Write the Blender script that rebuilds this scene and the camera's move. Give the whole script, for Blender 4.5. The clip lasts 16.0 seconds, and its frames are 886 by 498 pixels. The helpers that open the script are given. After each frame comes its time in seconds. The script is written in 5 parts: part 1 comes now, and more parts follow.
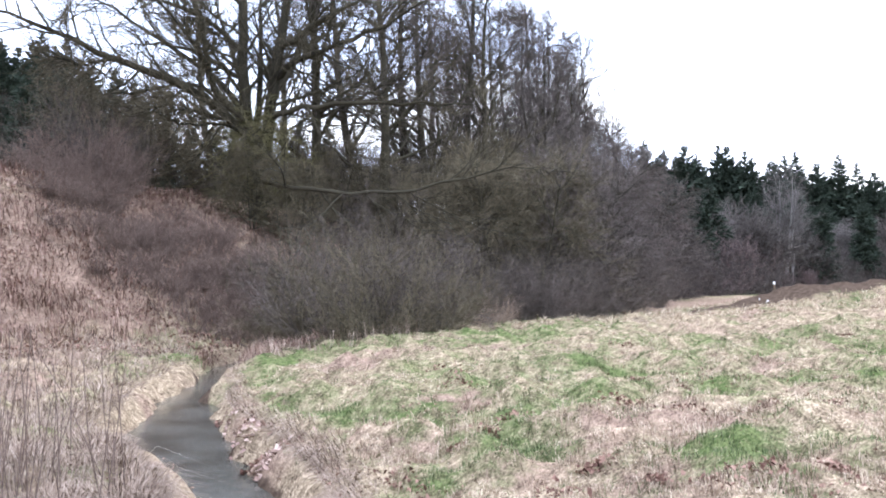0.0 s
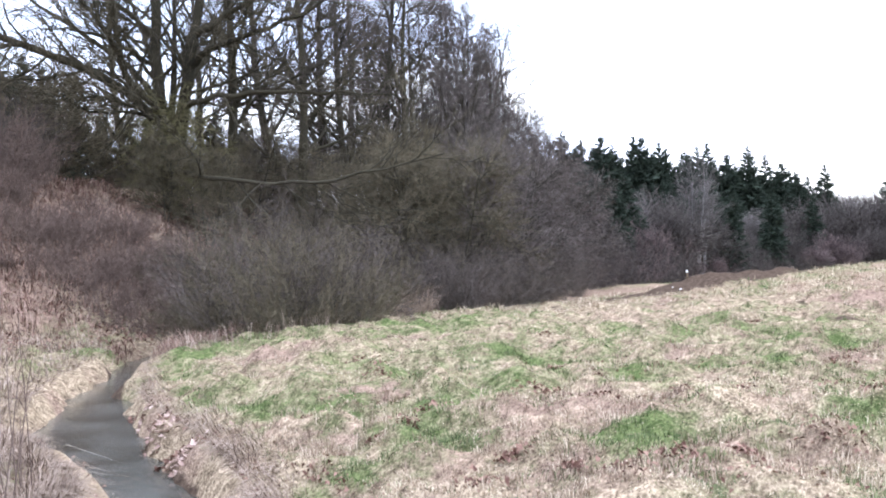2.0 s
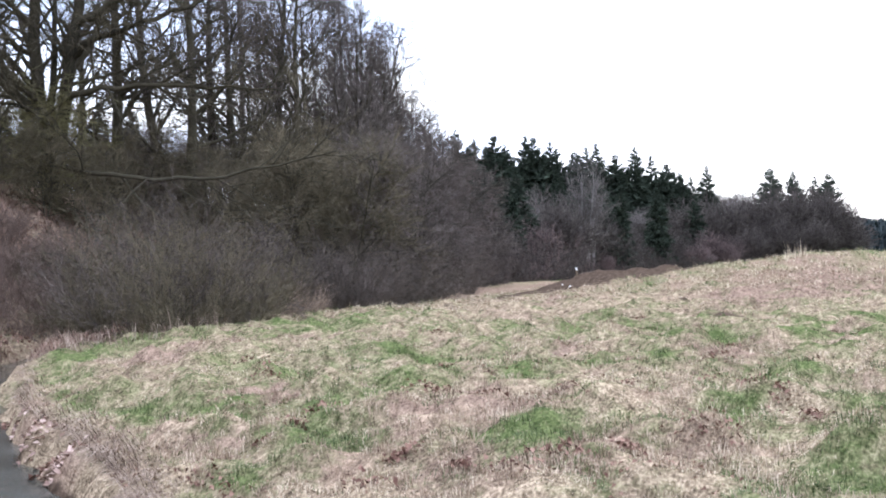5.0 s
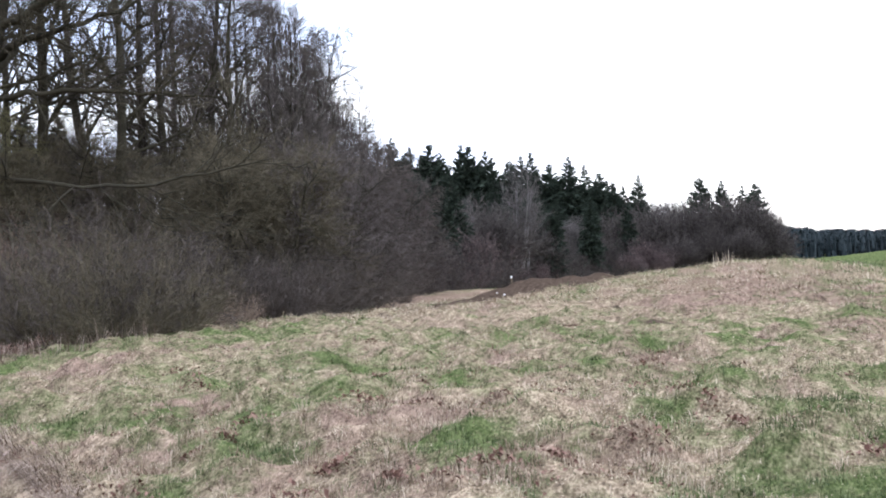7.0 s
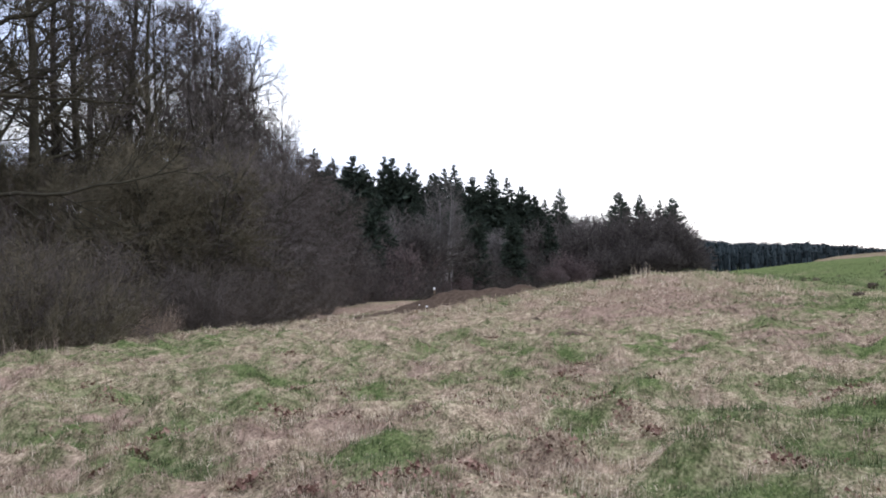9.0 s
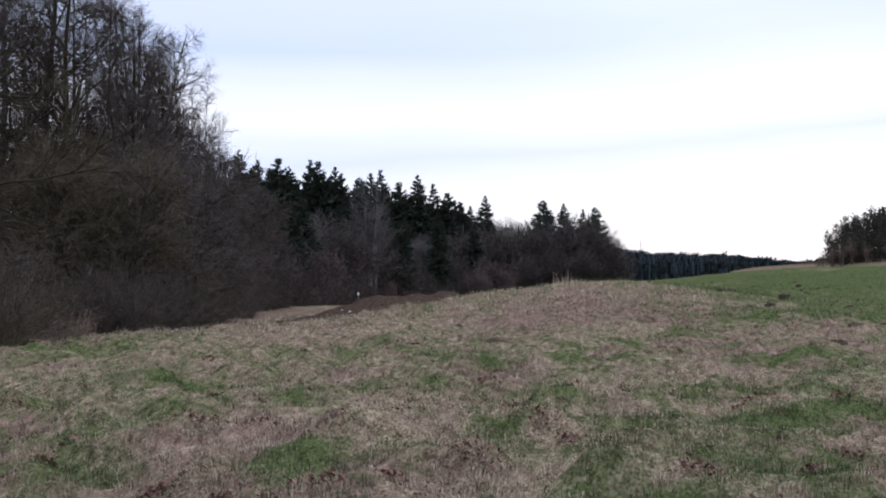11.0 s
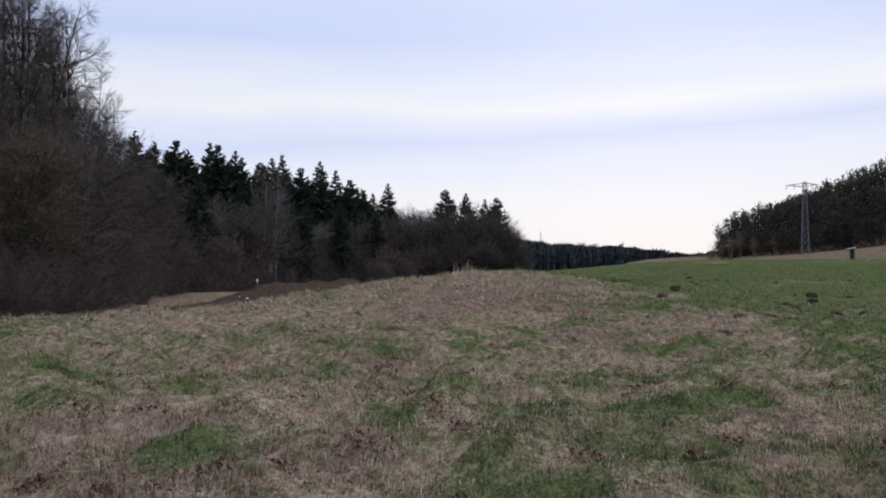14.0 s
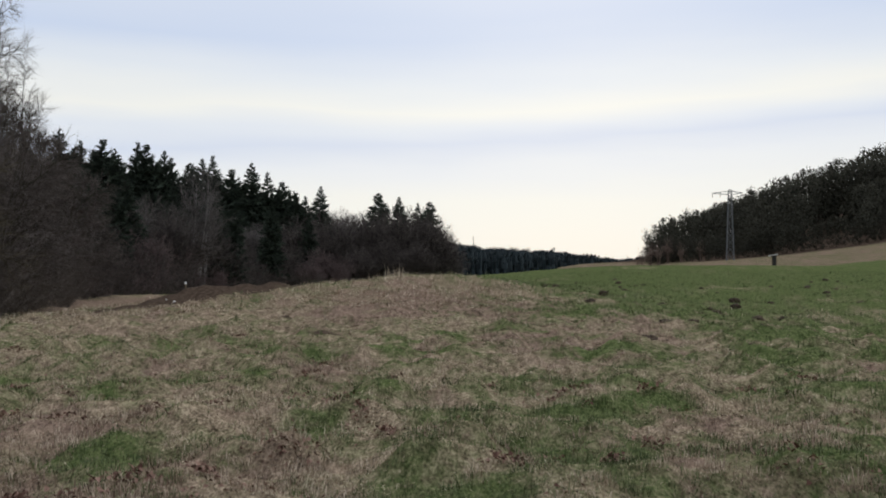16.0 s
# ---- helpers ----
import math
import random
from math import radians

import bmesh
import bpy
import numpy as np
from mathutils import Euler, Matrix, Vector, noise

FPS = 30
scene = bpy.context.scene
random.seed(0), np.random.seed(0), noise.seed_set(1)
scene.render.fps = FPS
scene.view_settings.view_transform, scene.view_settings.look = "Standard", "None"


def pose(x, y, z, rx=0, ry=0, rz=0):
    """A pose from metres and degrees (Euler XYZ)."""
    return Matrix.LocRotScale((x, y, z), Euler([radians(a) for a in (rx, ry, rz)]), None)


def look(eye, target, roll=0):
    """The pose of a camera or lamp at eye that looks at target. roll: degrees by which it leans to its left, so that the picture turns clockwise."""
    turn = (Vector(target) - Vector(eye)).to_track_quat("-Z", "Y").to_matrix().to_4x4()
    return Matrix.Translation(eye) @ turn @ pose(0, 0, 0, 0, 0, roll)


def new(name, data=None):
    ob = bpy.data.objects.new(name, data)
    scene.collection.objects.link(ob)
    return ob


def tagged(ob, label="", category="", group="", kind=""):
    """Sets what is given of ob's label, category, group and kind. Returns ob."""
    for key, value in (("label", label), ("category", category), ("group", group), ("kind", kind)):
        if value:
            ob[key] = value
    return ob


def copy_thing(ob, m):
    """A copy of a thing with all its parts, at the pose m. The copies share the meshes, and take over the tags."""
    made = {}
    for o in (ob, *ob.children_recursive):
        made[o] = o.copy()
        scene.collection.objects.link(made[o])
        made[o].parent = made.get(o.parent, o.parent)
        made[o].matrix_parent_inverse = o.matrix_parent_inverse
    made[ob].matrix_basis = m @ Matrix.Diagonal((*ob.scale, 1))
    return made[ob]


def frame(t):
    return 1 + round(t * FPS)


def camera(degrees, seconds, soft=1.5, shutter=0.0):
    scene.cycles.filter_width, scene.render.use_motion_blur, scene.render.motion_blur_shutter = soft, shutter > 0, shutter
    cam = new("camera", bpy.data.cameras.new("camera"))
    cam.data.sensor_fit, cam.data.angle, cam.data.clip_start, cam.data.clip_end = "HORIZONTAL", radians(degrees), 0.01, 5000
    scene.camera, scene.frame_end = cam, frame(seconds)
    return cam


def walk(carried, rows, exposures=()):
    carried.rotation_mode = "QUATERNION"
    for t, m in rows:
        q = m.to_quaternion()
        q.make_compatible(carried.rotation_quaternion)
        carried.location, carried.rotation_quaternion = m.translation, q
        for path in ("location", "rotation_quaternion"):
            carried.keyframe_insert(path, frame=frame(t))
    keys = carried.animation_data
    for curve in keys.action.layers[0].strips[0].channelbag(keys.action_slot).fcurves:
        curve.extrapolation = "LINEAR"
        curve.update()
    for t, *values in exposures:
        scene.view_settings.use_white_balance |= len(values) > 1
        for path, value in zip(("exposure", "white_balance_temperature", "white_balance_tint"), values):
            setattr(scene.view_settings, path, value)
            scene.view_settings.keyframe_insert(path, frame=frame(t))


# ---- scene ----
cam = camera(50.31, 16.0, soft=1.9)


def view(x, y, z, yaw, pitch, roll):
    """A camera pose: yaw to the left of +y, pitch upwards, roll, in degrees."""
    return pose(x, y, z, 90 + pitch, 0, yaw) @ pose(0, 0, 0, 0, 0, roll)


# seconds, eye, yaw, pitch, roll: a slow turn to the right on one spot
PATH = [
    (0, -0.000, 0.000, 1.600, 34.328, 1.584, -1.809),
    (0.5, 0.001, 0.000, 1.603, 33.296, 1.431, -1.940),
    (1, 0.001, 0.003, 1.603, 32.268, 1.117, -2.093),
    (1.5, 0.007, 0.012, 1.605, 30.908, 0.997, -2.097),
    (2, 0.013, 0.023, 1.608, 29.517, 0.822, -2.169),
    (2.5, 0.019, 0.033, 1.610, 28.510, 0.643, -2.308),
    (3, 0.018, 0.042, 1.610, 27.572, 0.546, -2.294),
    (3.5, 0.018, 0.054, 1.612, 26.403, 0.434, -3.074),
    (4, 0.022, 0.067, 1.613, 25.199, 0.341, -2.765),
    (6.5, 0.048, 0.109, 1.625, 20.255, 0.738, -2.367),
    (7, 0.054, 0.122, 1.626, 19.199, 0.795, -2.309),
    (7.5, 0.060, 0.135, 1.626, 18.097, 0.914, -2.079),
    (8, 0.070, 0.145, 1.629, 17.061, 1.094, -2.291),
    (8.5, 0.083, 0.151, 1.631, 15.844, 1.234, -2.144),
    (9, 0.093, 0.154, 1.632, 14.544, 1.316, -2.104),
    (11.5, 0.143, 0.175, 1.639, 9.024, 1.613, -1.280),
    (12, 0.151, 0.182, 1.639, 8.066, 1.666, -1.480),
    (12.5, 0.157, 0.192, 1.636, 7.045, 1.495, -1.361),
    (13, 0.166, 0.204, 1.634, 6.023, 1.103, -1.506),
    (13.5, 0.174, 0.211, 1.633, 5.017, 0.811, -0.927),
    (14, 0.182, 0.212, 1.635, 4.082, 0.727, -0.417),
    (14.5, 0.196, 0.212, 1.640, 3.126, 0.690, -0.716),
    (15, 0.213, 0.209, 1.643, 2.119, 0.734, -0.192),
    (15.5, 0.228, 0.203, 1.645, 1.063, 0.812, -0.352),
    (16, 0.238, 0.195, 1.647, 0.013, 0.939, -0.005),
]
EXPOSURES = [(0, 2.0, 5850, 11), (3.5, 1.91, 5850, 11), (4.2, 1.8, 5880, 11), (6.3, 1.43, 5980, 10), (7, 1.35, 6000, 10), (7.5, 1.32, 6010, 10), (8, 1.0, 6020, 10),
             (8.5, 0.9, 6040, 11), (9.2, 0.87, 6050, 11), (11.3, 0.02, 5930, 14), (13, -0.16, 6010, 14), (14.5, -0.15, 6080, 12), (15.3, -0.15, 6160, 10), (16, -0.15, 6560, 6)]
walk(cam, [(t, view(*row)) for t, *row in PATH], EXPOSURES)

# ---- world and sun ----
world = bpy.data.worlds.new("world")
scene.world = world
world.use_nodes = True
wn, wl = world.node_tree.nodes, world.node_tree.links
wn.clear()
w_out = wn.new("ShaderNodeOutputWorld")
w_bg = wn.new("ShaderNodeBackground")
w_sky = wn.new("ShaderNodeTexSky")
w_sky.sky_type, w_sky.sun_disc = "NISHITA", False
w_sky.sun_elevation, w_sky.sun_rotation = radians(24), radians(8)
w_tc = wn.new("ShaderNodeTexCoord")
w_map = wn.new("ShaderNodeMapping")
w_map.inputs["Scale"].default_value = (1.0, 1.0, 6.5)
w_map.inputs["Location"].default_value = (0.35, 0.1, 0.05)
w_noise = wn.new("ShaderNodeTexNoise")
w_noise.inputs["Scale"].default_value = 1.7
w_noise.inputs["Detail"].default_value = 4.0
w_noise.inputs["Roughness"].default_value = 0.45
# cloud sheets lie in layers: height above the horizon, shifted by the noise, picks the tone
w_split = wn.new("ShaderNodeSeparateXYZ")
w_shift = wn.new("ShaderNodeMath")
w_shift.operation = "MULTIPLY_ADD"
w_shift.inputs[1].default_value = 0.11
w_height = wn.new("ShaderNodeMath")
w_height.operation = "ADD"
w_height.inputs[1].default_value = -0.055
w_ramp = wn.new("ShaderNodeValToRGB")
LAYERS = [(0.0, (0.84, 0.835, 0.835)), (0.07, (0.85, 0.845, 0.85)), (0.1, (0.78, 0.80, 0.88)), (0.122, (0.65, 0.70, 0.86)), (0.14, (0.75, 0.78, 0.88)),
          (0.16, (0.89, 0.875, 0.86)), (0.19, (0.77, 0.80, 0.88)), (0.24, (0.60, 0.675, 0.87)), (0.32, (0.72, 0.76, 0.89)), (0.5, (0.86, 0.9, 1.03)), (1.0, (0.98, 1.02, 1.15))]
for i, (at_height, tone) in enumerate(LAYERS):
    stop = w_ramp.color_ramp.elements[i] if i < 2 else w_ramp.color_ramp.elements.new(at_height)
    stop.position, stop.color = at_height, (*tone, 1)
w_mix = wn.new("ShaderNodeMixRGB")
w_mix.inputs[0].default_value = 0.93
w_sky_gain = wn.new("ShaderNodeMixRGB")
w_sky_gain.blend_type = "MULTIPLY"
w_sky_gain.inputs[0].default_value = 1.0
w_sky_gain.inputs[2].default_value = (0.1, 0.1, 0.1, 1)
wl.new(w_tc.outputs["Generated"], w_map.inputs["Vector"])
wl.new(w_map.outputs["Vector"], w_noise.inputs["Vector"])
wl.new(w_tc.outputs["Generated"], w_split.inputs["Vector"])
wl.new(w_noise.outputs["Fac"], w_shift.inputs[0])
wl.new(w_split.outputs["Z"], w_shift.inputs[2])
wl.new(w_shift.outputs[0], w_height.inputs[0])
wl.new(w_height.outputs[0], w_ramp.inputs["Fac"])
wl.new(w_sky.outputs["Color"], w_sky_gain.inputs[1])
wl.new(w_sky_gain.outputs[0], w_mix.inputs[1])
wl.new(w_ramp.outputs["Color"], w_mix.inputs[2])
wl.new(w_mix.outputs[0], w_bg.inputs["Color"])
w_bg.inputs["Strength"].default_value = 1.1
wl.new(w_bg.outputs[0], w_out.inputs["Surface"])

sun_data = bpy.data.lights.new("sun", "SUN")
sun_data.energy, sun_data.angle, sun_data.color = 0.5, radians(30), (1.0, 0.95, 0.88)
sun = new("sun", sun_data)
sun.matrix_world = look((0, 0, 60), (-8, -55, 30))

# ---- materials ----


def material(name, low, high, fine=30.0, coarse=1.5, rough=0.9, bump=0.3, vary=0.25, island=False, third=None):
    """A matte natural surface: two scales of noise between two colours, a random tone per object or per island."""
    m = bpy.data.materials.new(name)
    m.use_nodes = True
    n, l = m.node_tree.nodes, m.node_tree.links
    b = n["Principled BSDF"]
    tc = n.new("ShaderNodeTexCoord")
    big, small = n.new("ShaderNodeTexNoise"), n.new("ShaderNodeTexNoise")
    big.inputs["Scale"].default_value, small.inputs["Scale"].default_value = coarse, fine
    small.inputs["Detail"].default_value = 6.0
    l.new(tc.outputs["Object"], big.inputs["Vector"])
    l.new(tc.outputs["Object"], small.inputs["Vector"])
    add = n.new("ShaderNodeMath")
    add.operation = "ADD"
    l.new(big.outputs["Fac"], add.inputs[0])
    l.new(small.outputs["Fac"], add.inputs[1])
    half = n.new("ShaderNodeMath")
    half.operation = "MULTIPLY_ADD"
    half.inputs[1].default_value = 0.5
    l.new(add.outputs[0], half.inputs[0])
    if island:
        tone = n.new("ShaderNodeNewGeometry").outputs["Random Per Island"]
    else:
        tone = n.new("ShaderNodeObjectInfo").outputs["Random"]
    spread = n.new("ShaderNodeMath")
    spread.operation = "MULTIPLY_ADD"
    spread.inputs[1].default_value, spread.inputs[2].default_value = vary * 2, -vary
    l.new(tone, spread.inputs[0])
    l.new(spread.outputs[0], half.inputs[2])
    ramp = n.new("ShaderNodeValToRGB")
    e = ramp.color_ramp.elements
    e[0].position, e[0].color = 0.3, (*low, 1)
    e[1].position, e[1].color = 0.7, (*high, 1)
    if third:
        x = e.new(0.92)
        x.color = (*third, 1)
    l.new(half.outputs[0], ramp.inputs["Fac"])
    l.new(ramp.outputs["Color"], b.inputs["Base Color"])
    b.inputs["Roughness"].default_value = rough
    b.inputs["Specular IOR Level"].default_value = 0.08
    if bump:
        bp = n.new("ShaderNodeBump")
        bp.inputs["Strength"].default_value = bump
        bp.inputs["Distance"].default_value = 0.02
        l.new(small.outputs["Fac"], bp.inputs["Height"])
        l.new(bp.outputs["Normal"], b.inputs["Normal"])
    return m


BARK = material("mossy_bark", (0.019, 0.0165, 0.012), (0.057, 0.05, 0.033), fine=14, coarse=1.2, bump=0.8, vary=0.1)
TWIG = material("grey_brown_twig", (0.048, 0.04, 0.035), (0.125, 0.103, 0.09), coarse=0.5, vary=0.3, island=True)
TWIG_DARK = material("dark_distant_twig", (0.056, 0.046, 0.039), (0.14, 0.117, 0.098), coarse=0.5, vary=0.3, island=True)
TWIG_OLIVE = material("olive_twig", (0.06, 0.051, 0.033), (0.147, 0.124, 0.082), coarse=0.5, vary=0.3, island=True)
TWIG_RED = material("reddish_brown_twig", (0.075, 0.053, 0.044), (0.187, 0.138, 0.112), coarse=0.5, vary=0.3, island=True)
TWIG_PURPLE = material("purplish_twig", (0.05, 0.041, 0.036), (0.125, 0.103, 0.09), coarse=0.5, vary=0.3, island=True)
TWIG_ASH = material("grey_outer_twig", (0.062, 0.052, 0.046), (0.158, 0.133, 0.12), coarse=0.5, vary=0.3, island=True)
STRAW_PALE = material("bleached_straw", (0.225, 0.17, 0.118), (0.53, 0.435, 0.325), coarse=2.0, vary=0.2, island=True)
GREEN_DEEP = material("deep_green_grass", (0.044, 0.062, 0.025), (0.135, 0.157, 0.068), coarse=2.0, vary=0.25, island=True)
TWIG_MOSS = material("mossy_shoot", (0.085, 0.077, 0.036), (0.195, 0.175, 0.088), coarse=0.5, vary=0.3, island=True)
TWIG_PALE = material("pale_grey_twig", (0.075, 0.066, 0.061), (0.165, 0.148, 0.138), coarse=0.5, vary=0.3, island=True)
BARK_PALE = material("pale_bark", (0.12, 0.112, 0.104), (0.27, 0.25, 0.235), fine=9, coarse=2, bump=0.5, vary=0.1)
NEEDLE = material("spruce_needles", (0.018, 0.024, 0.0175), (0.053, 0.067, 0.049), coarse=0.4, vary=0.3, island=True)
TWIG_DUSK = material("dusky_twig", (0.035, 0.0295, 0.0265), (0.092, 0.078, 0.069), coarse=0.3, vary=0.3, island=True)
TWIG_RUST = material("rusty_twig", (0.056, 0.04, 0.038), (0.14, 0.105, 0.098), coarse=0.3, vary=0.3, island=True)
PINE = material("pine_needles", (0.022, 0.022, 0.016), (0.058, 0.056, 0.041), coarse=0.2, vary=0.3, island=True)
# air haze over the far ridge is put into this bluish needle colour
HAZE_PINE = material("haze_tinted_pine", (0.014, 0.020, 0.022), (0.036, 0.047, 0.05), coarse=0.05, vary=0.3, island=True)
STRAW = material("dry_straw", (0.17, 0.123, 0.082), (0.47, 0.382, 0.275), coarse=2.2, vary=0.5, island=True, third=(0.59, 0.5, 0.365))
PINKISH = material("pale_reed_straw", (0.125, 0.086, 0.064), (0.305, 0.236, 0.183), coarse=0.8, vary=0.35, island=True, third=(0.4, 0.325, 0.262))
BRACKEN = material("reddish_bracken", (0.105, 0.062, 0.047), (0.285, 0.185, 0.142), coarse=0.8, vary=0.4, island=True, third=(0.4, 0.29, 0.235))
GREEN = material("green_grass", (0.06, 0.08, 0.034), (0.17, 0.19, 0.09), coarse=2.2, vary=0.45, island=True)
STALK = material("dry_brown_stalk", (0.125, 0.086, 0.064), (0.34, 0.25, 0.19), coarse=2.2, vary=0.3, island=True)
LEAF = material("fallen_leaf", (0.09, 0.047, 0.035), (0.26, 0.16, 0.122), coarse=3, vary=0.4, island=True)
LEAF_PALE = material("pale_wet_leaf", (0.24, 0.16, 0.13), (0.52, 0.40, 0.34), coarse=3, vary=0.4, island=True)
SOIL = material("dark_soil", (0.03, 0.022, 0.016), (0.095, 0.07, 0.05), fine=9, coarse=2, bump=1.0, vary=0.15)
STONE = material("pale_stone", (0.45, 0.42, 0.38), (0.75, 0.72, 0.68), fine=18, coarse=4, bump=0.4, vary=0.1)
WOOD = material("weathered_wood", (0.10, 0.075, 0.05), (0.27, 0.21, 0.15), fine=20, coarse=3, bump=0.5, vary=0.1)
WHITE = material("white_paint", (0.62, 0.62, 0.60), (0.82, 0.82, 0.80), fine=20, coarse=4, bump=0.05, vary=0.05, rough=0.5)
DARK = material("dark_board", (0.018, 0.018, 0.018), (0.05, 0.048, 0.045), fine=20, coarse=4, bump=0.2, vary=0.05)
STEEL = material("galvanised_steel", (0.096, 0.102, 0.108), (0.18, 0.186, 0.192), fine=6, coarse=0.5, bump=0.0, vary=0.1, rough=0.55)


def ground_material():
    """Dry winter grass with green patches, bare soil and fallen leaves, by the three attributes of the sheet."""
    m = bpy.data.materials.new("winter_grass_ground")
    m.use_nodes = True
    n, l = m.node_tree.nodes, m.node_tree.links
    b = n["Principled BSDF"]
    tc = n.new("ShaderNodeTexCoord")

    def noisy(scale, detail=5.0, stretch=None):
        x = n.new("ShaderNodeTexNoise")
        x.inputs["Scale"].default_value, x.inputs["Detail"].default_value = scale, detail
        if stretch:
            mp = n.new("ShaderNodeMapping")
            mp.inputs["Scale"].default_value = stretch
            l.new(tc.outputs["Object"], mp.inputs["Vector"])
            l.new(mp.outputs["Vector"], x.inputs["Vector"])
        else:
            l.new(tc.outputs["Object"], x.inputs["Vector"])
        return x.outputs["Fac"]

    def ramp(fac, *stops):
        r = n.new("ShaderNodeValToRGB")
        e = r.color_ramp.elements
        for i, (p, c) in enumerate(stops):
            k = e[i] if i < 2 else e.new(p)
            k.position, k.color = p, (*c, 1)
        l.new(fac, r.inputs["Fac"])
        return r.outputs["Color"]

    def mix(fac, a, c):
        x = n.new("ShaderNodeMixRGB")
        l.new(fac, x.inputs[0])
        l.new(a, x.inputs[1])
        l.new(c, x.inputs[2])
        return x.outputs[0]

    def mask(name, fine, lo, hi):
        """An attribute, broken up by noise."""
        at = n.new("ShaderNodeAttribute")
        at.attribute_name = name
        s = n.new("ShaderNodeMath")
        s.operation = "MULTIPLY_ADD"
        s.inputs[1].default_value = 0.9
        l.new(noisy(fine, 6.0), s.inputs[0])
        s2 = n.new("ShaderNodeMath")
        s2.operation = "ADD"
        s2.inputs[1].default_value = -0.45
        l.new(at.outputs["Fac"], s.inputs[2])
        l.new(s.outputs[0], s2.inputs[0])
        r = n.new("ShaderNodeMapRange")
        r.inputs["From Min"].default_value, r.inputs["From Max"].default_value = lo, hi
        l.new(s2.outputs[0], r.inputs["Value"])
        return r.outputs["Result"]

    streak = noisy(9.0, 8.0, (1.0, 0.55, 1.0))
    fine = noisy(42.0, 5.0, (1.0, 0.5, 1.0))
    both = n.new("ShaderNodeMath")
    both.operation = "MULTIPLY_ADD"
    both.inputs[1].default_value = 0.55
    l.new(fine, both.inputs[0])
    half = n.new("ShaderNodeMath")
    half.operation = "MULTIPLY"
    half.inputs[1].default_value = 0.45
    l.new(streak, half.inputs[0])
    l.new(half.outputs[0], both.inputs[2])
    mixed = both.outputs[0]
    straw = ramp(mixed, (0.36, (0.065, 0.047, 0.032)), (0.50, (0.255, 0.196, 0.132)), (0.64, (0.50, 0.40, 0.28)))
    russet = ramp(mixed, (0.36, (0.08, 0.052, 0.038)), (0.64, (0.37, 0.265, 0.2)))
    green = ramp(mixed, (0.36, (0.031, 0.044, 0.015)), (0.5, (0.09, 0.115, 0.042)), (0.64, (0.188, 0.203, 0.093)))
    soil = ramp(noisy(7.0, 8.0), (0.3, (0.035, 0.025, 0.018)), (0.7, (0.115, 0.083, 0.062)))
    base = mix(mask("russet", 1.8, 0.35, 0.75), straw, russet)
    base = mix(mask("green", 9.0, 0.27, 0.92), base, green)
    base = mix(mask("soil", 2.2, 0.4, 0.62), base, soil)
    l.new(base, b.inputs["Base Color"])
    b.inputs["Roughness"].default_value = 0.95
    b.inputs["Specular IOR Level"].default_value = 0.0
    bp = n.new("ShaderNodeBump")
    bp.inputs["Strength"].default_value, bp.inputs["Distance"].default_value = 0.9, 0.06
    l.new(mixed, bp.inputs["Height"])
    l.new(bp.outputs["Normal"], b.inputs["Normal"])
    return m


def water_material():
    m = bpy.data.materials.new("shallow_stream_water")
    m.use_nodes = True
    n, l = m.node_tree.nodes, m.node_tree.links
    b = n["Principled BSDF"]
    tc, nz, nz2, rp, bp = (n.new("ShaderNode" + k) for k in ("TexCoord", "TexNoise", "TexNoise", "ValToRGB", "Bump"))
    nz.inputs["Scale"].default_value, nz.inputs["Detail"].default_value = 7.0, 4.0
    nz2.inputs["Scale"].default_value, nz2.inputs["Detail"].default_value = 1.1, 4.0
    l.new(tc.outputs["Object"], nz.inputs["Vector"])
    l.new(tc.outputs["Object"], nz2.inputs["Vector"])
    e = rp.color_ramp.elements
    e[0].position, e[0].color = 0.35, (0.04, 0.038, 0.03, 1)
    e[1].position, e[1].color = 0.7, (0.10, 0.098, 0.085, 1)
    l.new(nz2.outputs["Fac"], rp.inputs["Fac"])
    l.new(rp.outputs["Color"], b.inputs["Base Color"])
    b.inputs["Roughness"].default_value, b.inputs["IOR"].default_value = 0.12, 1.33
    bp.inputs["Strength"].default_value, bp.inputs["Distance"].default_value = 0.3, 0.02
    l.new(nz.outputs["Fac"], bp.inputs["Height"])
    l.new(bp.outputs["Normal"], b.inputs["Normal"])
    return m


GROUND, WATER = ground_material(), water_material()

# ---- mesh tools ----
UP = np.array([0.0, 0.0, 1.0])


def mesh_of(name, pieces, mat, smooth=False):
    """One mesh from (vertices, triangles) pairs."""
    vs, fs, k = [], [], 0
    for v, f in pieces:
        vs.append(np.asarray(v, np.float32).reshape(-1, 3))
        fs.append(np.asarray(f, np.int32).reshape(-1, 3) + k)
        k += len(vs[-1])
    v, f = np.concatenate(vs), np.concatenate(fs)
    me = bpy.data.meshes.new(name)
    me.vertices.add(len(v))
    me.vertices.foreach_set("co", v.ravel())
    me.loops.add(f.size)
    me.loops.foreach_set("vertex_index", f.ravel())
    me.polygons.add(len(f))
    me.polygons.foreach_set("loop_start", np.arange(0, f.size, 3, dtype=np.int32))
    me.polygons.foreach_set("loop_total", np.full(len(f), 3, np.int32))
    if smooth:
        me.polygons.foreach_set("use_smooth", np.ones(len(f), bool))
    me.update()
    me.validate()
    me.materials.append(mat)
    return me


def unit(v):
    return v / np.maximum(np.linalg.norm(v, axis=-1, keepdims=True), 1e-9)


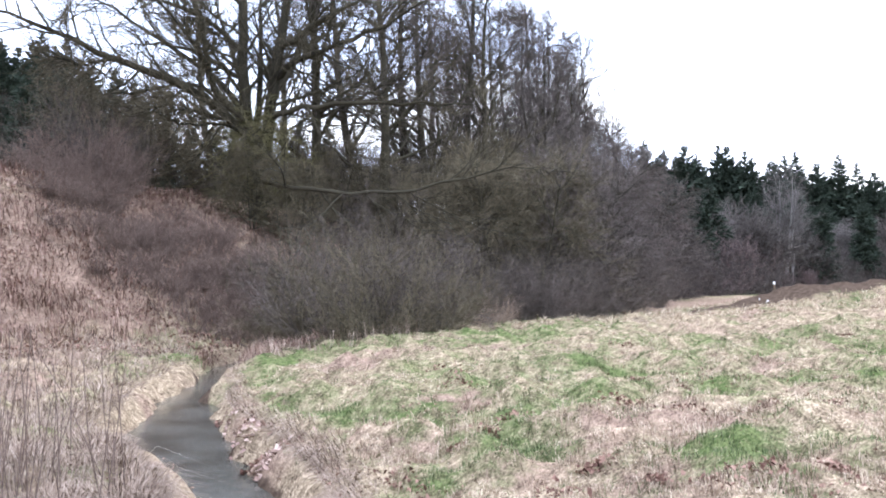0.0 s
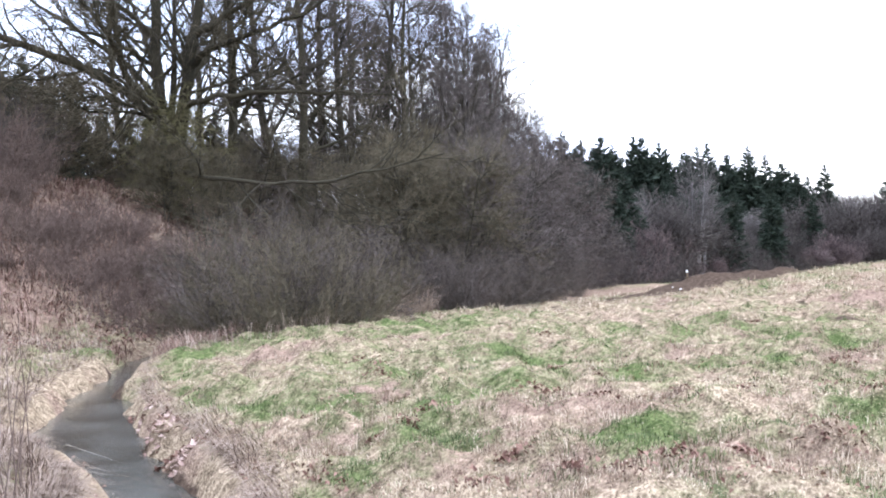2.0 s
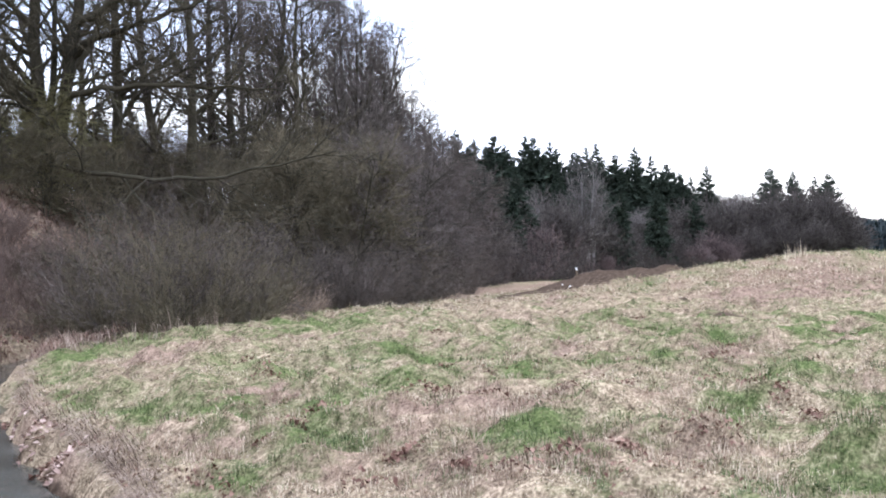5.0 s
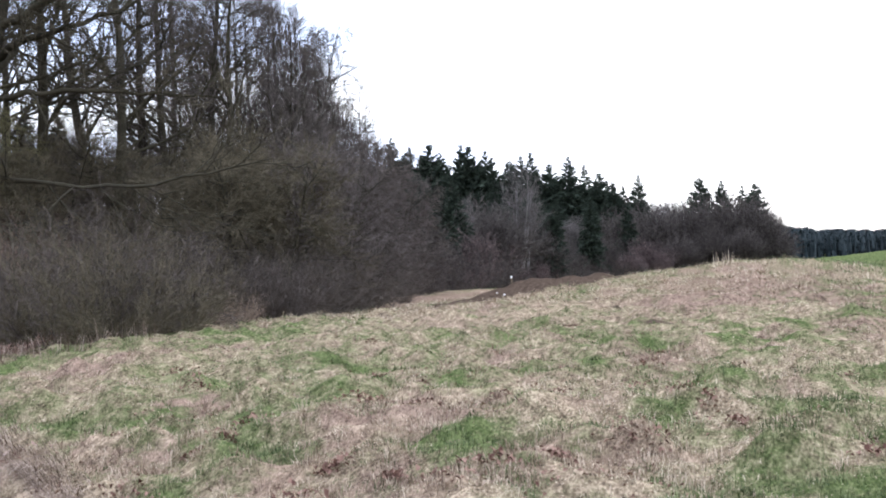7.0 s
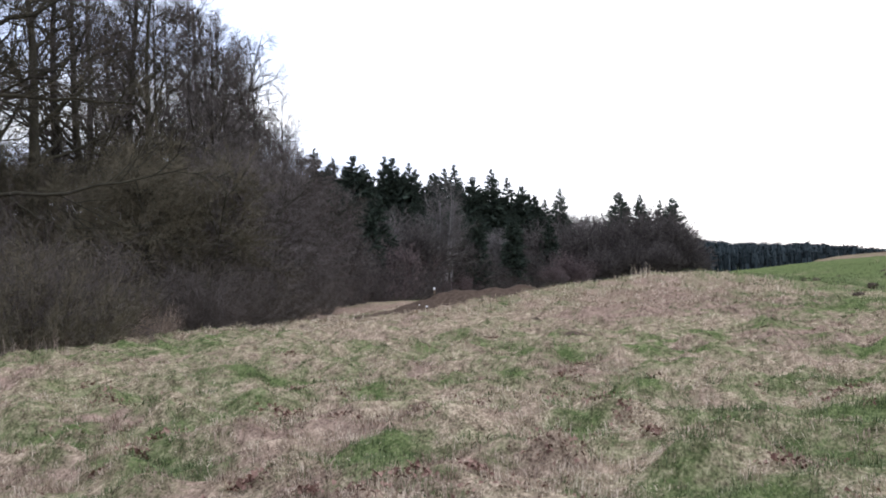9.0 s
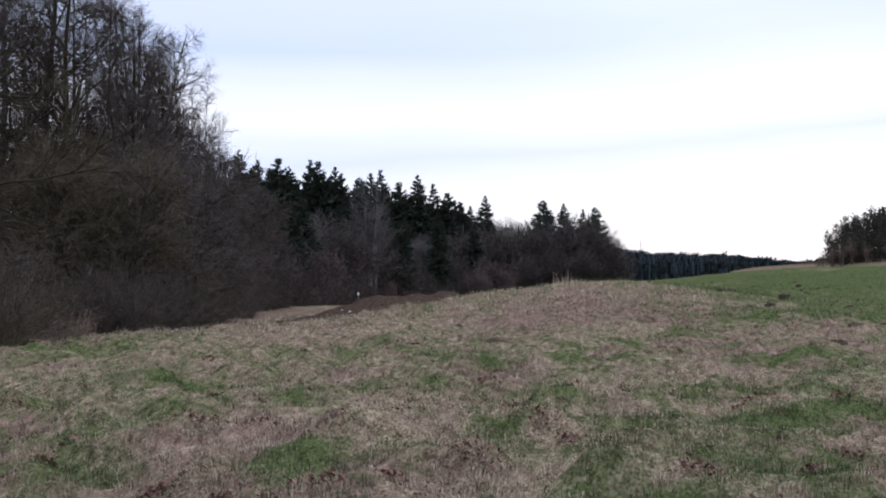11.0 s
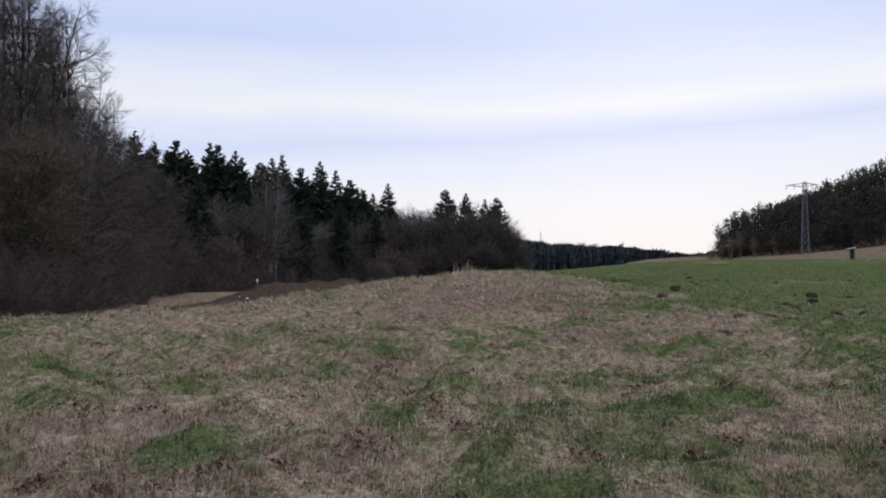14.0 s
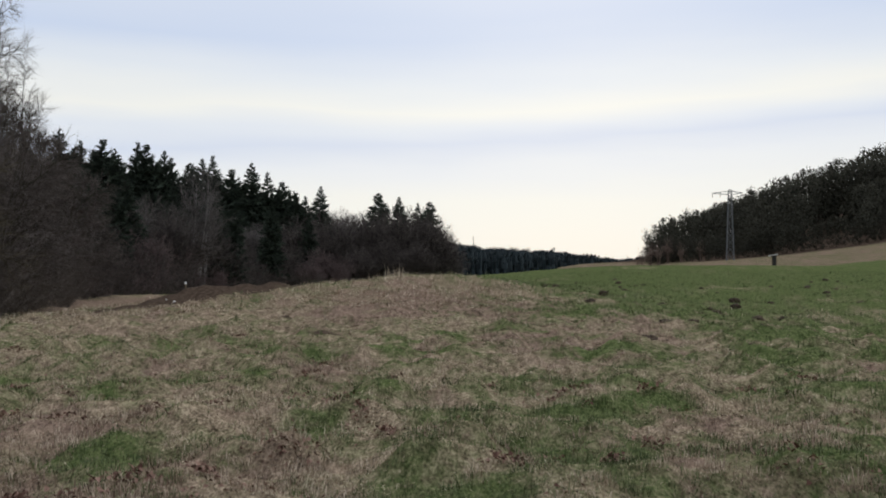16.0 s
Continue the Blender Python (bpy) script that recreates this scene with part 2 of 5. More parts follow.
def tubes(points, radii, sides):
    """Tapered tubes along n polylines of k points each."""
    p, r = np.asarray(points, float), np.asarray(radii, float)
    n, k, _ = p.shape
    t = unit(np.gradient(p, axis=1))
    ref = np.where(np.abs(t[:, :1, 2:]) > 0.8, np.array([1.0, 0.1, 0.0]), np.array([0.1, 0.05, 1.0]))
    a = unit(np.cross(t, ref))
    c = np.cross(t, a)
    ang = np.arange(sides) * 2 * np.pi / sides
    ring = p[:, :, None] + r[:, :, None, None] * (np.cos(ang)[:, None] * a[:, :, None] + np.sin(ang)[:, None] * c[:, :, None])
    base = (np.arange(n)[:, None, None] * k + np.arange(k - 1)[None, :, None]) * sides
    s = np.arange(sides)[None, None]
    s2 = (s + 1) % sides
    q = np.stack([base + s, base + s2, base + sides + s2, base + s, base + sides + s2, base + sides + s], -1)
    return ring.reshape(-1, 3), q.reshape(-1, 3)


def spikes(start, end, radius):
    """Thin three-sided twigs that run to a point."""
    start, end = np.asarray(start, float), np.asarray(end, float)
    radius = np.broadcast_to(np.asarray(radius, float), start.shape[:1])
    t = unit(end - start)
    a = unit(np.cross(t, np.array([0.31, 0.57, 0.76])))
    c = np.cross(t, a)
    v = [start + radius[:, None] * (np.cos(x) * a + np.sin(x) * c) for x in (0, 2.1, 4.2)] + [end]
    i = np.arange(len(start))[:, None] * 4
    f = np.concatenate([i + [0, 1, 3], i + [1, 2, 3], i + [2, 0, 3]], 1)
    return np.stack(v, 1).reshape(-1, 3), f.reshape(-1, 3)


def slivers(rng, start, end, width):
    """The finest twigs, needles and sprigs: one narrow leaf-shaped face each."""
    start, end = np.asarray(start, float), np.asarray(end, float)
    half = np.broadcast_to(np.asarray(width, float) / 2, start.shape[:1])[:, None]
    side = unit(np.cross(end - start, rng.standard_normal(start.shape))) * half
    v = np.stack([start - side, start + side, end], 1).reshape(-1, 3)
    return v, np.arange(len(v)).reshape(-1, 3)


def grow(rng, start, way, length, k, wiggle, lift):
    """n wandering polylines of k points; lift bends them up (or, if negative, down)."""
    d, p = unit(np.asarray(way, float)), np.asarray(start, float)
    step = np.asarray(length, float)[:, None] / (k - 1)
    out = [p]
    for _ in range(k - 1):
        d = unit(d + wiggle * rng.standard_normal(d.shape) + lift * UP)
        p = p + d * step
        out.append(p)
    return np.stack(out, 1)


def sprout(rng, lines, m, t0, t1, spread0, spread1):
    """m shoots from each polyline: where they start, their way, how far along, and whose they are."""
    n, k, _ = lines.shape
    t = t0 + (t1 - t0) * (np.arange(m)[None] + rng.random((n, m))) / m
    x = t * (k - 1)
    i = np.minimum(x.astype(int), k - 2)
    w = (x - i)[..., None]
    row = np.arange(n)[:, None]
    a, b = lines[row, i], lines[row, i + 1]
    tan = unit(b - a)
    side = unit(np.cross(tan, unit(rng.standard_normal(tan.shape))))
    ang = np.radians(rng.uniform(spread0, spread1, t.shape))[..., None]
    way = np.cos(ang) * tan + np.sin(ang) * side
    return (a + (b - a) * w).reshape(-1, 3), way.reshape(-1, 3), t.ravel(), np.repeat(np.arange(n), m)


def part(name, me, parent, label=""):
    ob = new(name, me)
    ob.parent = parent
    return tagged(ob, label) if label else ob


def smooth_step(a, b, x):
    t = np.clip((x - a) / (b - a), 0, 1)
    return t * t * (3 - 2 * t)


def lattice(x, y, size, seed):
    """Smooth value noise between 0 and 1."""
    x, y = np.asarray(x, float) / size, np.asarray(y, float) / size
    i, j = np.floor(x), np.floor(y)
    u, v = smooth_step(0, 1, x - i), smooth_step(0, 1, y - j)

    def h(a, b):
        s = np.sin(a * 127.1 + b * 311.7 + seed * 74.7) * 43758.5453
        return s - np.floor(s)

    return (h(i, j) * (1 - u) + h(i + 1, j) * u) * (1 - v) + (h(i, j + 1) * (1 - u) + h(i + 1, j + 1) * u) * v


# ---- the lie of the land ----
STREAM = np.array([(3, -40), (-2.5, -9), (-3.4, 1), (-5.0, 4.6), (-6.3, 6.0), (-7.4, 6.95), (-8.4, 7.6), (-9.9, 8.4), (-11.4, 9.4), (-13.0, 10.8), (-14.8, 12.45),
                   (-16.6, 14.6), (-18.6, 17.1), (-19.9, 18.9), (-20.9, 22), (-20.6, 28), (-21.5, 36), (-25, 60), (-33, 100), (-48, 160)], float)
WATER_Z = -0.72


def stream_gap(x, y):
    """Distance from the middle of the stream, and the y along it."""
    best = np.full(np.shape(x), 1e9)
    for (ax, ay), (bx, by) in zip(STREAM[:-1], STREAM[1:]):
        dx, dy = bx - ax, by - ay
        t = np.clip(((x - ax) * dx + (y - ay) * dy) / (dx * dx + dy * dy), 0, 1)
        best = np.minimum(best, np.hypot(x - ax - t * dx, y - ay - t * dy))
    # a wider pool at the bend
    return best - 0.6 * np.exp(-((x + 11.1) / 1.1) ** 2 - ((y - 8.75) / 0.8) ** 2) - 0.16 * smooth_step(-7.0, -9.0, x) * smooth_step(-15.5, -13.5, x)


def foot_x(y):
    """Where the wooded bank begins, by y."""
    return np.interp(y, [-60, 5, 18, 30, 60, 100, 130, 200, 400], [-19, -20, -21, -22, -26, -38, -50, -80, -180])


def land(x, y, rough=True):
    x, y = np.asarray(x, float), np.asarray(y, float)
    z = 1.14 * np.exp(-((x + 0.3) / 7.2) ** 2 - ((y - 44) / 16.0) ** 2)
    z = z + 1.5 * smooth_step(30, 125, y) * smooth_step(-4, 24, x) - 0.3 * smooth_step(4, 16, x) * smooth_step(8, 14, y) * smooth_step(45, 22, y)
    z = z - 0.42 * smooth_step(-6, -18, x) * smooth_step(16, 42, y) - 1.0 * smooth_step(50, 110, y) * smooth_step(2, -14, x)
    z = z + 0.00083 * np.clip(x - 60, 0, 260) ** 2 * smooth_step(20, 200, y) * smooth_step(690, 565, y) + 24 * smooth_step(110, 300, x) * smooth_step(330, 560, y) * smooth_step(690, 565, y)
    z = z - 9.0 * smooth_step(115, 260, y) * smooth_step(92, 45, x)
    f = foot_x(y)
    z = z + (5.85 + 0.4 * smooth_step(30, 18, y)) * smooth_step(0, 13, f - x) + 0.11 * np.clip(f - x - 12, 0, 120)
    # dug earth bank
    z = z + 0.6 * np.exp(-((x + 11.1 - 0.42 * (y - 34)) / 1.9) ** 2 - ((y - 39) / 4.6) ** 2)
    g = stream_gap(x, y)
    wob = 0.34 * (lattice(x, y, 1.3, 5) - 0.5) + 0.3 * (lattice(x, y, 0.5, 6) - 0.5)
    z = z - 0.34 * smooth_step(4.0, 0.5, g) * smooth_step(30, 15, y) - 0.52 * smooth_step(0.74, 0.26, g + wob)
    if rough:
        near = 1 / (1 + (np.hypot(x, y) / 60) ** 2)
        tuft = lattice(x, y, 0.55, 1) ** 2 * 0.34 + lattice(x, y, 1.9, 2) * 0.16 + lattice(x, y, 0.26, 3) * 0.15 - 0.25
        z = z + tuft * near * smooth_step(0.5, 1.5, g) + (lattice(x, y, 14, 4) - 0.5) * 0.25 * smooth_step(15, 60, np.hypot(x, y))
    return z


def polar(az, d):
    a = np.radians(az)
    return -d * np.sin(a), d * np.cos(a)


def spot(az, d, sink=0.0):
    x, y = polar(az, d)
    return float(x), float(y), float(land(x, y)) - sink


# patches: azimuth to the left of +y, distance, radii across and along
GREEN_LEFT = [(44.3, 21.6, 1.7, 1.6), (37.3, 16.2, 1.9, 1.5), (30.9, 24.2, 1.2, 1.6), (43.1, 14.3, 0.8, 0.8), (40.9, 12.4, 0.3, 0.4), (31.0, 11.0, 0.4, 0.4), (27.5, 14.8, 1.1, 1.1),
              (18.7, 12.7, 0.36, 0.5), (31.7, 9.3, 1.2, 0.55), (19.4, 8.1, 0.6, 0.55), (23.2, 8.5, 0.2, 0.25), (6.9, 15.9, 0.25, 0.4), (2.8, 11.9, 0.5, 0.6), (6.7, 9.6, 0.45, 0.5),
              (3.3, 6.6, 0.4, 0.3), (1.2, 7.5, 0.3, 0.3), (20.0, 18.2, 0.6, 0.8), (49.6, 20.4, 0.9, 0.8), (12.0, 14.5, 0.5, 0.5), (5.5, 13.0, 0.4, 0.5)]
GREEN_RIGHT = [(27.9, 22.5, 1.9, 2.0), (25.1, 11.0, 0.3, 0.4), (18.8, 8.4, 0.6, 0.5), (29.4, 10.7, 0.5, 0.4), (-5.1, 12.6, 0.9, 0.7), (-8.6, 11.0, 1.0, 0.6), (-2.9, 9.8, 0.6, 0.5),
               (-10.9, 9.1, 0.7, 0.55), (-12.9, 11.4, 0.7, 0.6), (-0.3, 16.8, 0.3, 0.5), (-15.7, 15.3, 0.8, 1.0), (-0.2, 7.3, 0.5, 0.35), (-11.9, 16.9, 0.8, 0.9), (-7.3, 13.7, 0.6, 0.5),
               (-23.8, 13.4, 0.9, 1.1), (-20.8, 18.3, 1.1, 1.5), (-10.2, 8.7, 0.5, 0.45), (-23.5, 8.1, 0.5, 0.4), (8.4, 16.4, 0.6, 0.8), (11.3, 13.0, 0.3, 0.5)]
WITHERED = [(21.8, 10.2, 1.1, 0.75), (22.8, 11.1, 0.6, 0.5), (21.1, 9.6, 0.7, 0.5), (0.8, 11.2, 0.4, 0.4), (-3.9, 19.2, 1.3, 1.1), (-16.2, 8.5, 0.6, 0.5), (-17.2, 11.2, 0.9, 0.6),
            (-11.5, 24.9, 1.3, 1.5), (0.8, 27.0, 2.6, 3.0), (-17.1, 8.7, 0.5, 0.4), (11.8, 10.7, 0.5, 0.5), (-6.8, 8.7, 0.25, 0.25), (12.2, 18.6, 0.6, 0.6), (6.8, 21.8, 0.9, 1.0), (40.5, 17.5, 0.35, 1.8),
            (33.4, 12.6, 1.0, 0.5), (36.5, 9.6, 0.9, 0.4), (9.0, 8.0, 0.6, 0.3)]


def patchwork(x, y, rows):
    """How far each place lies inside the patches, from 0 to about 1, with ragged rims."""
    x, y = x + 0.5 * (lattice(x, y, 0.6, 61) - 0.5), y + 0.7 * (lattice(x, y, 0.6, 62) - 0.5)
    total = np.zeros(np.shape(x))
    for a, r, wide, deep in rows:
        px, py = polar(a, r)
        ca, sa = math.cos(radians(a)), math.sin(radians(a))
        u, v = (x - px) * ca + (y - py) * sa, -(x - px) * sa + (y - py) * ca
        total = np.maximum(total, np.exp(-((u / wide) ** 2 + (v / deep) ** 2) ** 1.5 * 0.7))
    return total


def masks(x, y):
    """How green, russet and earthy the ground is."""
    x, y = np.asarray(x, float), np.asarray(y, float)
    d, az = np.hypot(x, y), np.degrees(np.arctan2(-x, y))
    green = 0.49 + 0.5 * (lattice(x, y, 0.22, 18) - 0.5) + 0.5 * (lattice(x, y, 0.5, 11) - 0.5) + 0.3 * (lattice(x, y, 1.2, 14) - 0.5) + 0.25 * (lattice(x, y, 5.0, 12) - 0.5)
    fresh, withered = patchwork(x, y, GREEN_LEFT + GREEN_RIGHT), patchwork(x, y, WITHERED)
    fresh = fresh * np.clip(0.35 + 1.3 * lattice(x, y, 0.3, 63), 0, 1.25)
    green = green + 0.3 * fresh - 0.16 * withered + 0.12 * smooth_step(22, 30, az) * smooth_step(8, 13, d)
    # the greener meadow past a ragged line to the right
    line = (x - np.interp(y, [10, 22, 30, 60], [7.5, 5.6, 4.0, 2.0])) / 2.5 + 3.0 * (lattice(x, y, 3.0, 13) - 0.5)
    green = green + 0.46 * smooth_step(-1, 1.2, line) * smooth_step(14, 24, y) * (0.3 + 0.75 * lattice(x, y, 9.0, 15) + 0.75 * lattice(x, y, 2.6, 16))
    green = green + 0.14 * smooth_step(36, 50, y) * smooth_step(-12, 0, x)
    # stronger tufts towards the right
    green = green + 0.6 * smooth_step(14, 2, az) * smooth_step(26, 18, y) * (lattice(x, y, 0.75, 19) - 0.4)
    # the brown knoll
    green = green - 0.16 * np.exp(-((x + 1.5) / 5.5) ** 2 - ((y - 30) / 7) ** 2)
    bank = smooth_step(0, 5, foot_x(y) - x)
    left = smooth_step(0.5, 3.0, stream_gap(x, y)) * smooth_step(8.0, 14.0, -x + 0.2 * y) * smooth_step(20, 14, y)
    green = green * (1 - 0.75 * bank) * (1 - 0.5 * left)
    green = green + 0.5 * smooth_step(13, 20, foot_x(y) - x)
    russet = 0.31 + 0.6 * (lattice(x, y, 2.2, 21) - 0.5) + 0.5 * (lattice(x, y, 0.6, 24) - 0.5) + 0.55 * bank * smooth_step(18, 4, foot_x(y) - x - 2)
    russet = russet + 0.36 * np.exp(-((x + 1.0) / 6) ** 2 - ((y - 31) / 8) ** 2) + 0.7 * smooth_step(18, 6, az) * smooth_step(24, 16, y) * (lattice(x, y, 1.5, 25) - 0.45)
    russet = russet + 0.4 * left + 0.32 * withered - 0.15 * fresh
    far = np.exp(-((x + 18) / 7) ** 2 - ((y - 56) / 18) ** 2)
    russet, green = russet + 0.4 * far, green - 0.35 * far
    g = stream_gap(x, y)
    ledge = np.exp(-((x + 19.2) / 1.3) ** 2 - ((y - 16.6) / 1.0) ** 2) + np.exp(-((x + 14.0) / 0.6) ** 2 - ((y - 12.2) / 0.5) ** 2)
    green, russet = green * smooth_step(0.3, 1.5, g) + 0.55 * ledge, russet + 0.2 * smooth_step(0.8, 0.4, g)
    soil = 0.05 + 0.85 * smooth_step(0.42, 0.18, g + 0.4 * (lattice(x, y, 0.8, 22) - 0.5))
    soil = soil + 1.0 * np.exp(-((x + 10.9 - 0.42 * (y - 34)) / 2.1) ** 4 - ((y - 38) / 6.0) ** 4)
    soil = soil + 0.5 * smooth_step(0.8, 0.98, lattice(x, y, 1.3, 23)) * smooth_step(10, 20, d) * smooth_step(60, 30, d)
    soil = soil + 0.9 * smooth_step(-2, 6, foot_x(y) - x) * smooth_step(33, 41, y)
    soil = soil + 0.4 * smooth_step(0.5, 3.5, foot_x(y) - x + 1.5 * (lattice(x, y, 2.0, 26) - 0.5)) * smooth_step(12.0, 10.5, foot_x(y) - x) * smooth_step(15, 19, y)
    # ploughed strip far to the right
    strip = smooth_step(150, 175, y - 0.4 * x) * smooth_step(20, 50, x)
    soil, russet, green = soil + 0.34 * strip + 0.9 * smooth_step(372, 388, d) * smooth_step(96, 112, x), russet + 0.65 * strip, green * (1 - 0.55 * strip)
    return green, russet, soil


def build_ground():
    az = np.radians(np.concatenate([np.arange(-40, 75, 0.42), np.arange(75, 320, 5.0)]))
    d = np.concatenate([[0.0, 1.0, 2.0, 3.0], np.arange(3.6, 30, 0.15), np.geomspace(30, 4500, 95)])
    A, D = np.meshgrid(az, d, indexing="ij")
    x, y = -D * np.sin(A), D * np.cos(A)
    z = land(x, y)
    n, k = x.shape
    v = np.stack([x, y, z], -1).reshape(-1, 3)
    i, j = np.meshgrid(np.arange(n), np.arange(k - 1), indexing="ij")
    i2 = (i + 1) % n
    a, b, c, e = i * k + j, i2 * k + j, i2 * k + j + 1, i * k + j + 1
    f = np.stack([a, c, b, a, e, c], -1).reshape(-1, 3)
    me = mesh_of("ground", [(v, f)], GROUND, smooth=True)
    for name, values in zip(("green", "russet", "soil"), masks(x.ravel(), y.ravel())):
        me.attributes.new(name, "FLOAT", "POINT").data.foreach_set("value", np.clip(values, 0, 1.3).astype(np.float32))
    tagged(new("ground", me), "rolling winter meadow of straw and green grass below a wooded bank", "meadow", kind="structure")


build_ground()


def build_water():
    p = []
    for (ax, ay), (bx, by) in zip(STREAM[:-1], STREAM[1:]):
        m = max(2, int(math.hypot(bx - ax, by - ay) / 0.5))
        p += [(ax + (bx - ax) * i / m, ay + (by - ay) * i / m) for i in range(m)]
    p = np.array(p)
    t = unit(np.gradient(p, axis=0))
    nrm = np.stack([-t[:, 1], t[:, 0]], 1)
    cols = np.linspace(-1.15, 1.15, 7)
    xy = p[:, None] + cols[None, :, None] * nrm[:, None]
    level = WATER_Z + np.interp(p[:, 1], [20, 40, 160], [0, -0.1, -3.0])
    z = np.broadcast_to(level[:, None, None], xy.shape[:2] + (1,))
    v = np.concatenate([xy, z], -1).reshape(-1, 3)
    i, j = np.meshgrid(np.arange(len(p) - 1), np.arange(6), indexing="ij")
    a = i * 7 + j
    f = np.stack([a, a + 1, a + 8, a, a + 8, a + 7], -1).reshape(-1, 3)
    tagged(new("water", mesh_of("water", [(v, f)], WATER, smooth=True)), "shallow grey brook winding between grassy banks", "stream", kind="structure")


build_water()

# ---- trees ----


def bare_tree(name, seed, height, girth, spread, twig_mat, bark=None, low=0.25, mains=12, seconds=9, thirds=7, fourths=5, label="",
              lift=0.05, droop=-0.02, stems=1, lean=0.1, twig=0.009, split=False, limb_bark=None):
    """A leafless tree: stems, limbs, branches and a crown of fine twigs. Stands at the origin."""
    rng = np.random.default_rng(seed)
    bark = bark or BARK
    limb_bark = limb_bark or bark
    root = new(name)
    base = np.zeros((stems, 3))
    base[:, :2] = rng.normal(0, girth * 1.1 if stems > 1 else 0, (stems, 2))
    base[:, 2] = -0.3
    way = np.stack([rng.normal(0, lean, stems), rng.normal(0, lean, stems), np.ones(stems)], 1)
    trunk = grow(rng, base, way, height * rng.uniform(0.82, 1.0, stems), 12, 0.035, 0.05)
    taper = np.linspace(1, 0.12, 12) ** 0.9
    taper[0] = 1.35
    for s in range(stems):
        part("trunk", mesh_of("trunk", [tubes(trunk[s:s + 1], girth * taper[None] / (1 if stems == 1 else 1.5), 9)], bark, True), root)
    p, d, t, _ = sprout(rng, trunk, mains, low, 0.97, 34, 74)
    ln = spread * (1.12 - 0.75 * t) * rng.uniform(0.7, 1.15, len(t))
    limb = grow(rng, p, d, ln, 8, 0.11, lift)
    r0 = girth * 0.42 * (1.1 - 0.75 * t)
    p, d, t2, who = sprout(rng, limb, seconds, 0.15, 1.0, 30, 70)
    ln2 = ln[who] * 0.5 * (1.15 - 0.6 * t2) * rng.uniform(0.6, 1.2, len(t2))
    sec = grow(rng, p, d, ln2, 5, 0.13, lift * 0.6)
    r1 = np.clip(r0[who] * 0.38, 0.014, 0.2)
    if split:
        for i in range(len(limb)):
            mine = who == i
            part("limb", mesh_of("limb", [tubes(limb[i:i + 1], r0[i] * np.linspace(1, 0.15, 8)[None], 6),
                                          tubes(sec[mine], r1[mine][:, None] * np.linspace(1, 0.25, 5)[None], 4)], limb_bark, True), root)
    else:
        pieces = [tubes(limb, r0[:, None] * np.linspace(1, 0.15, 8)[None], 5), tubes(sec, r1[:, None] * np.linspace(1, 0.25, 5)[None], 3)]
        part("branchwork", mesh_of("branchwork", pieces, limb_bark, True), root)
    p, d, t3, who3 = sprout(rng, sec, thirds, 0.1, 1.0, 12, 38)
    ln3 = np.clip(ln2[who3] * 0.85 * rng.uniform(0.6, 1.3, len(t3)), 0.7, 3.0)
    tip = p + unit(d + droop * UP) * ln3[:, None]
    crown = [spikes(p, tip, twig * 1.3)]
    p, d, t4, who4 = sprout(rng, np.stack([p, tip], 1), fourths, 0.1, 1.0, 10, 34)
    ln4 = np.clip(ln3[who4] * 0.55 * rng.uniform(0.4, 1.2, len(t4)), 0.25, 1.1)
    crown.append(slivers(rng, p, p + unit(d + droop * UP) * ln4[:, None], twig * 1.7))
    part("crown", mesh_of("crown", crown, twig_mat), root, "fine leafless twigs")
    return tagged(root, label, "tree")


def bush(name, seed, height, width, twig_mat, stems=44, seconds=9, thirds=9, fourths=2, label="", twig=0.0066):
    """A leafless thicket: a fan of upright stems from one foot that fades out in fine twigs."""
    rng = np.random.default_rng(seed)
    root = new(name)
    a = rng.uniform(0, 2 * np.pi, stems)
    r = np.sqrt(rng.random(stems)) * width * 0.36
    base = np.stack([np.cos(a) * r, np.sin(a) * r, np.full(stems, -0.25)], 1)
    way = np.stack([np.cos(a) * r / width * 2.0, np.sin(a) * r / width * 2.0, np.full(stems, 0.9)], 1) + rng.normal(0, 0.18, (stems, 3))
    ln = height * rng.uniform(0.6, 1.15, stems) * (1.1 - 0.9 * (r / width))
    stem = grow(rng, base, way, ln, 6, 0.10, -0.01)
    pieces = [tubes(stem, rng.uniform(0.007, 0.016, (stems, 1)) * np.linspace(1, 0.3, 6)[None], 4)]
    part("stemwork", mesh_of("stemwork", pieces, twig_mat), root)
    p, d, t, who = sprout(rng, stem, seconds, 0.05, 1.0, 20, 55)
    ln2 = ln[who] * 0.34 * rng.uniform(0.5, 1.25, len(t))
    sec = grow(rng, p, d, ln2, 3, 0.14, 0.03)
    crown = [spikes(sec[:, 0], sec[:, -1], twig * 1.3)]
    p, d, t, who = sprout(rng, sec, thirds, 0.1, 1.0, 18, 55)
    ln3 = np.clip(ln2[who] * 0.5, 0.15, 0.6) * rng.uniform(0.5, 1.2, len(t))
    tip = p + d * ln3[:, None]
    crown.append(slivers(rng, p, tip, twig * 1.8))
    p, d, t, who = sprout(rng, np.stack([p, tip], 1), fourths, 0.2, 1.0, 15, 50)
    crown.append(slivers(rng, p, p + d * (np.clip(ln3[who] * 0.7, 0.1, 0.35) * rng.uniform(0.6, 1.2, len(t)))[:, None], twig * 1.4))
    part("crown", mesh_of("crown", crown, twig_mat), root, "dense haze of fine leafless twigs")
    return tagged(root, label, "bush")


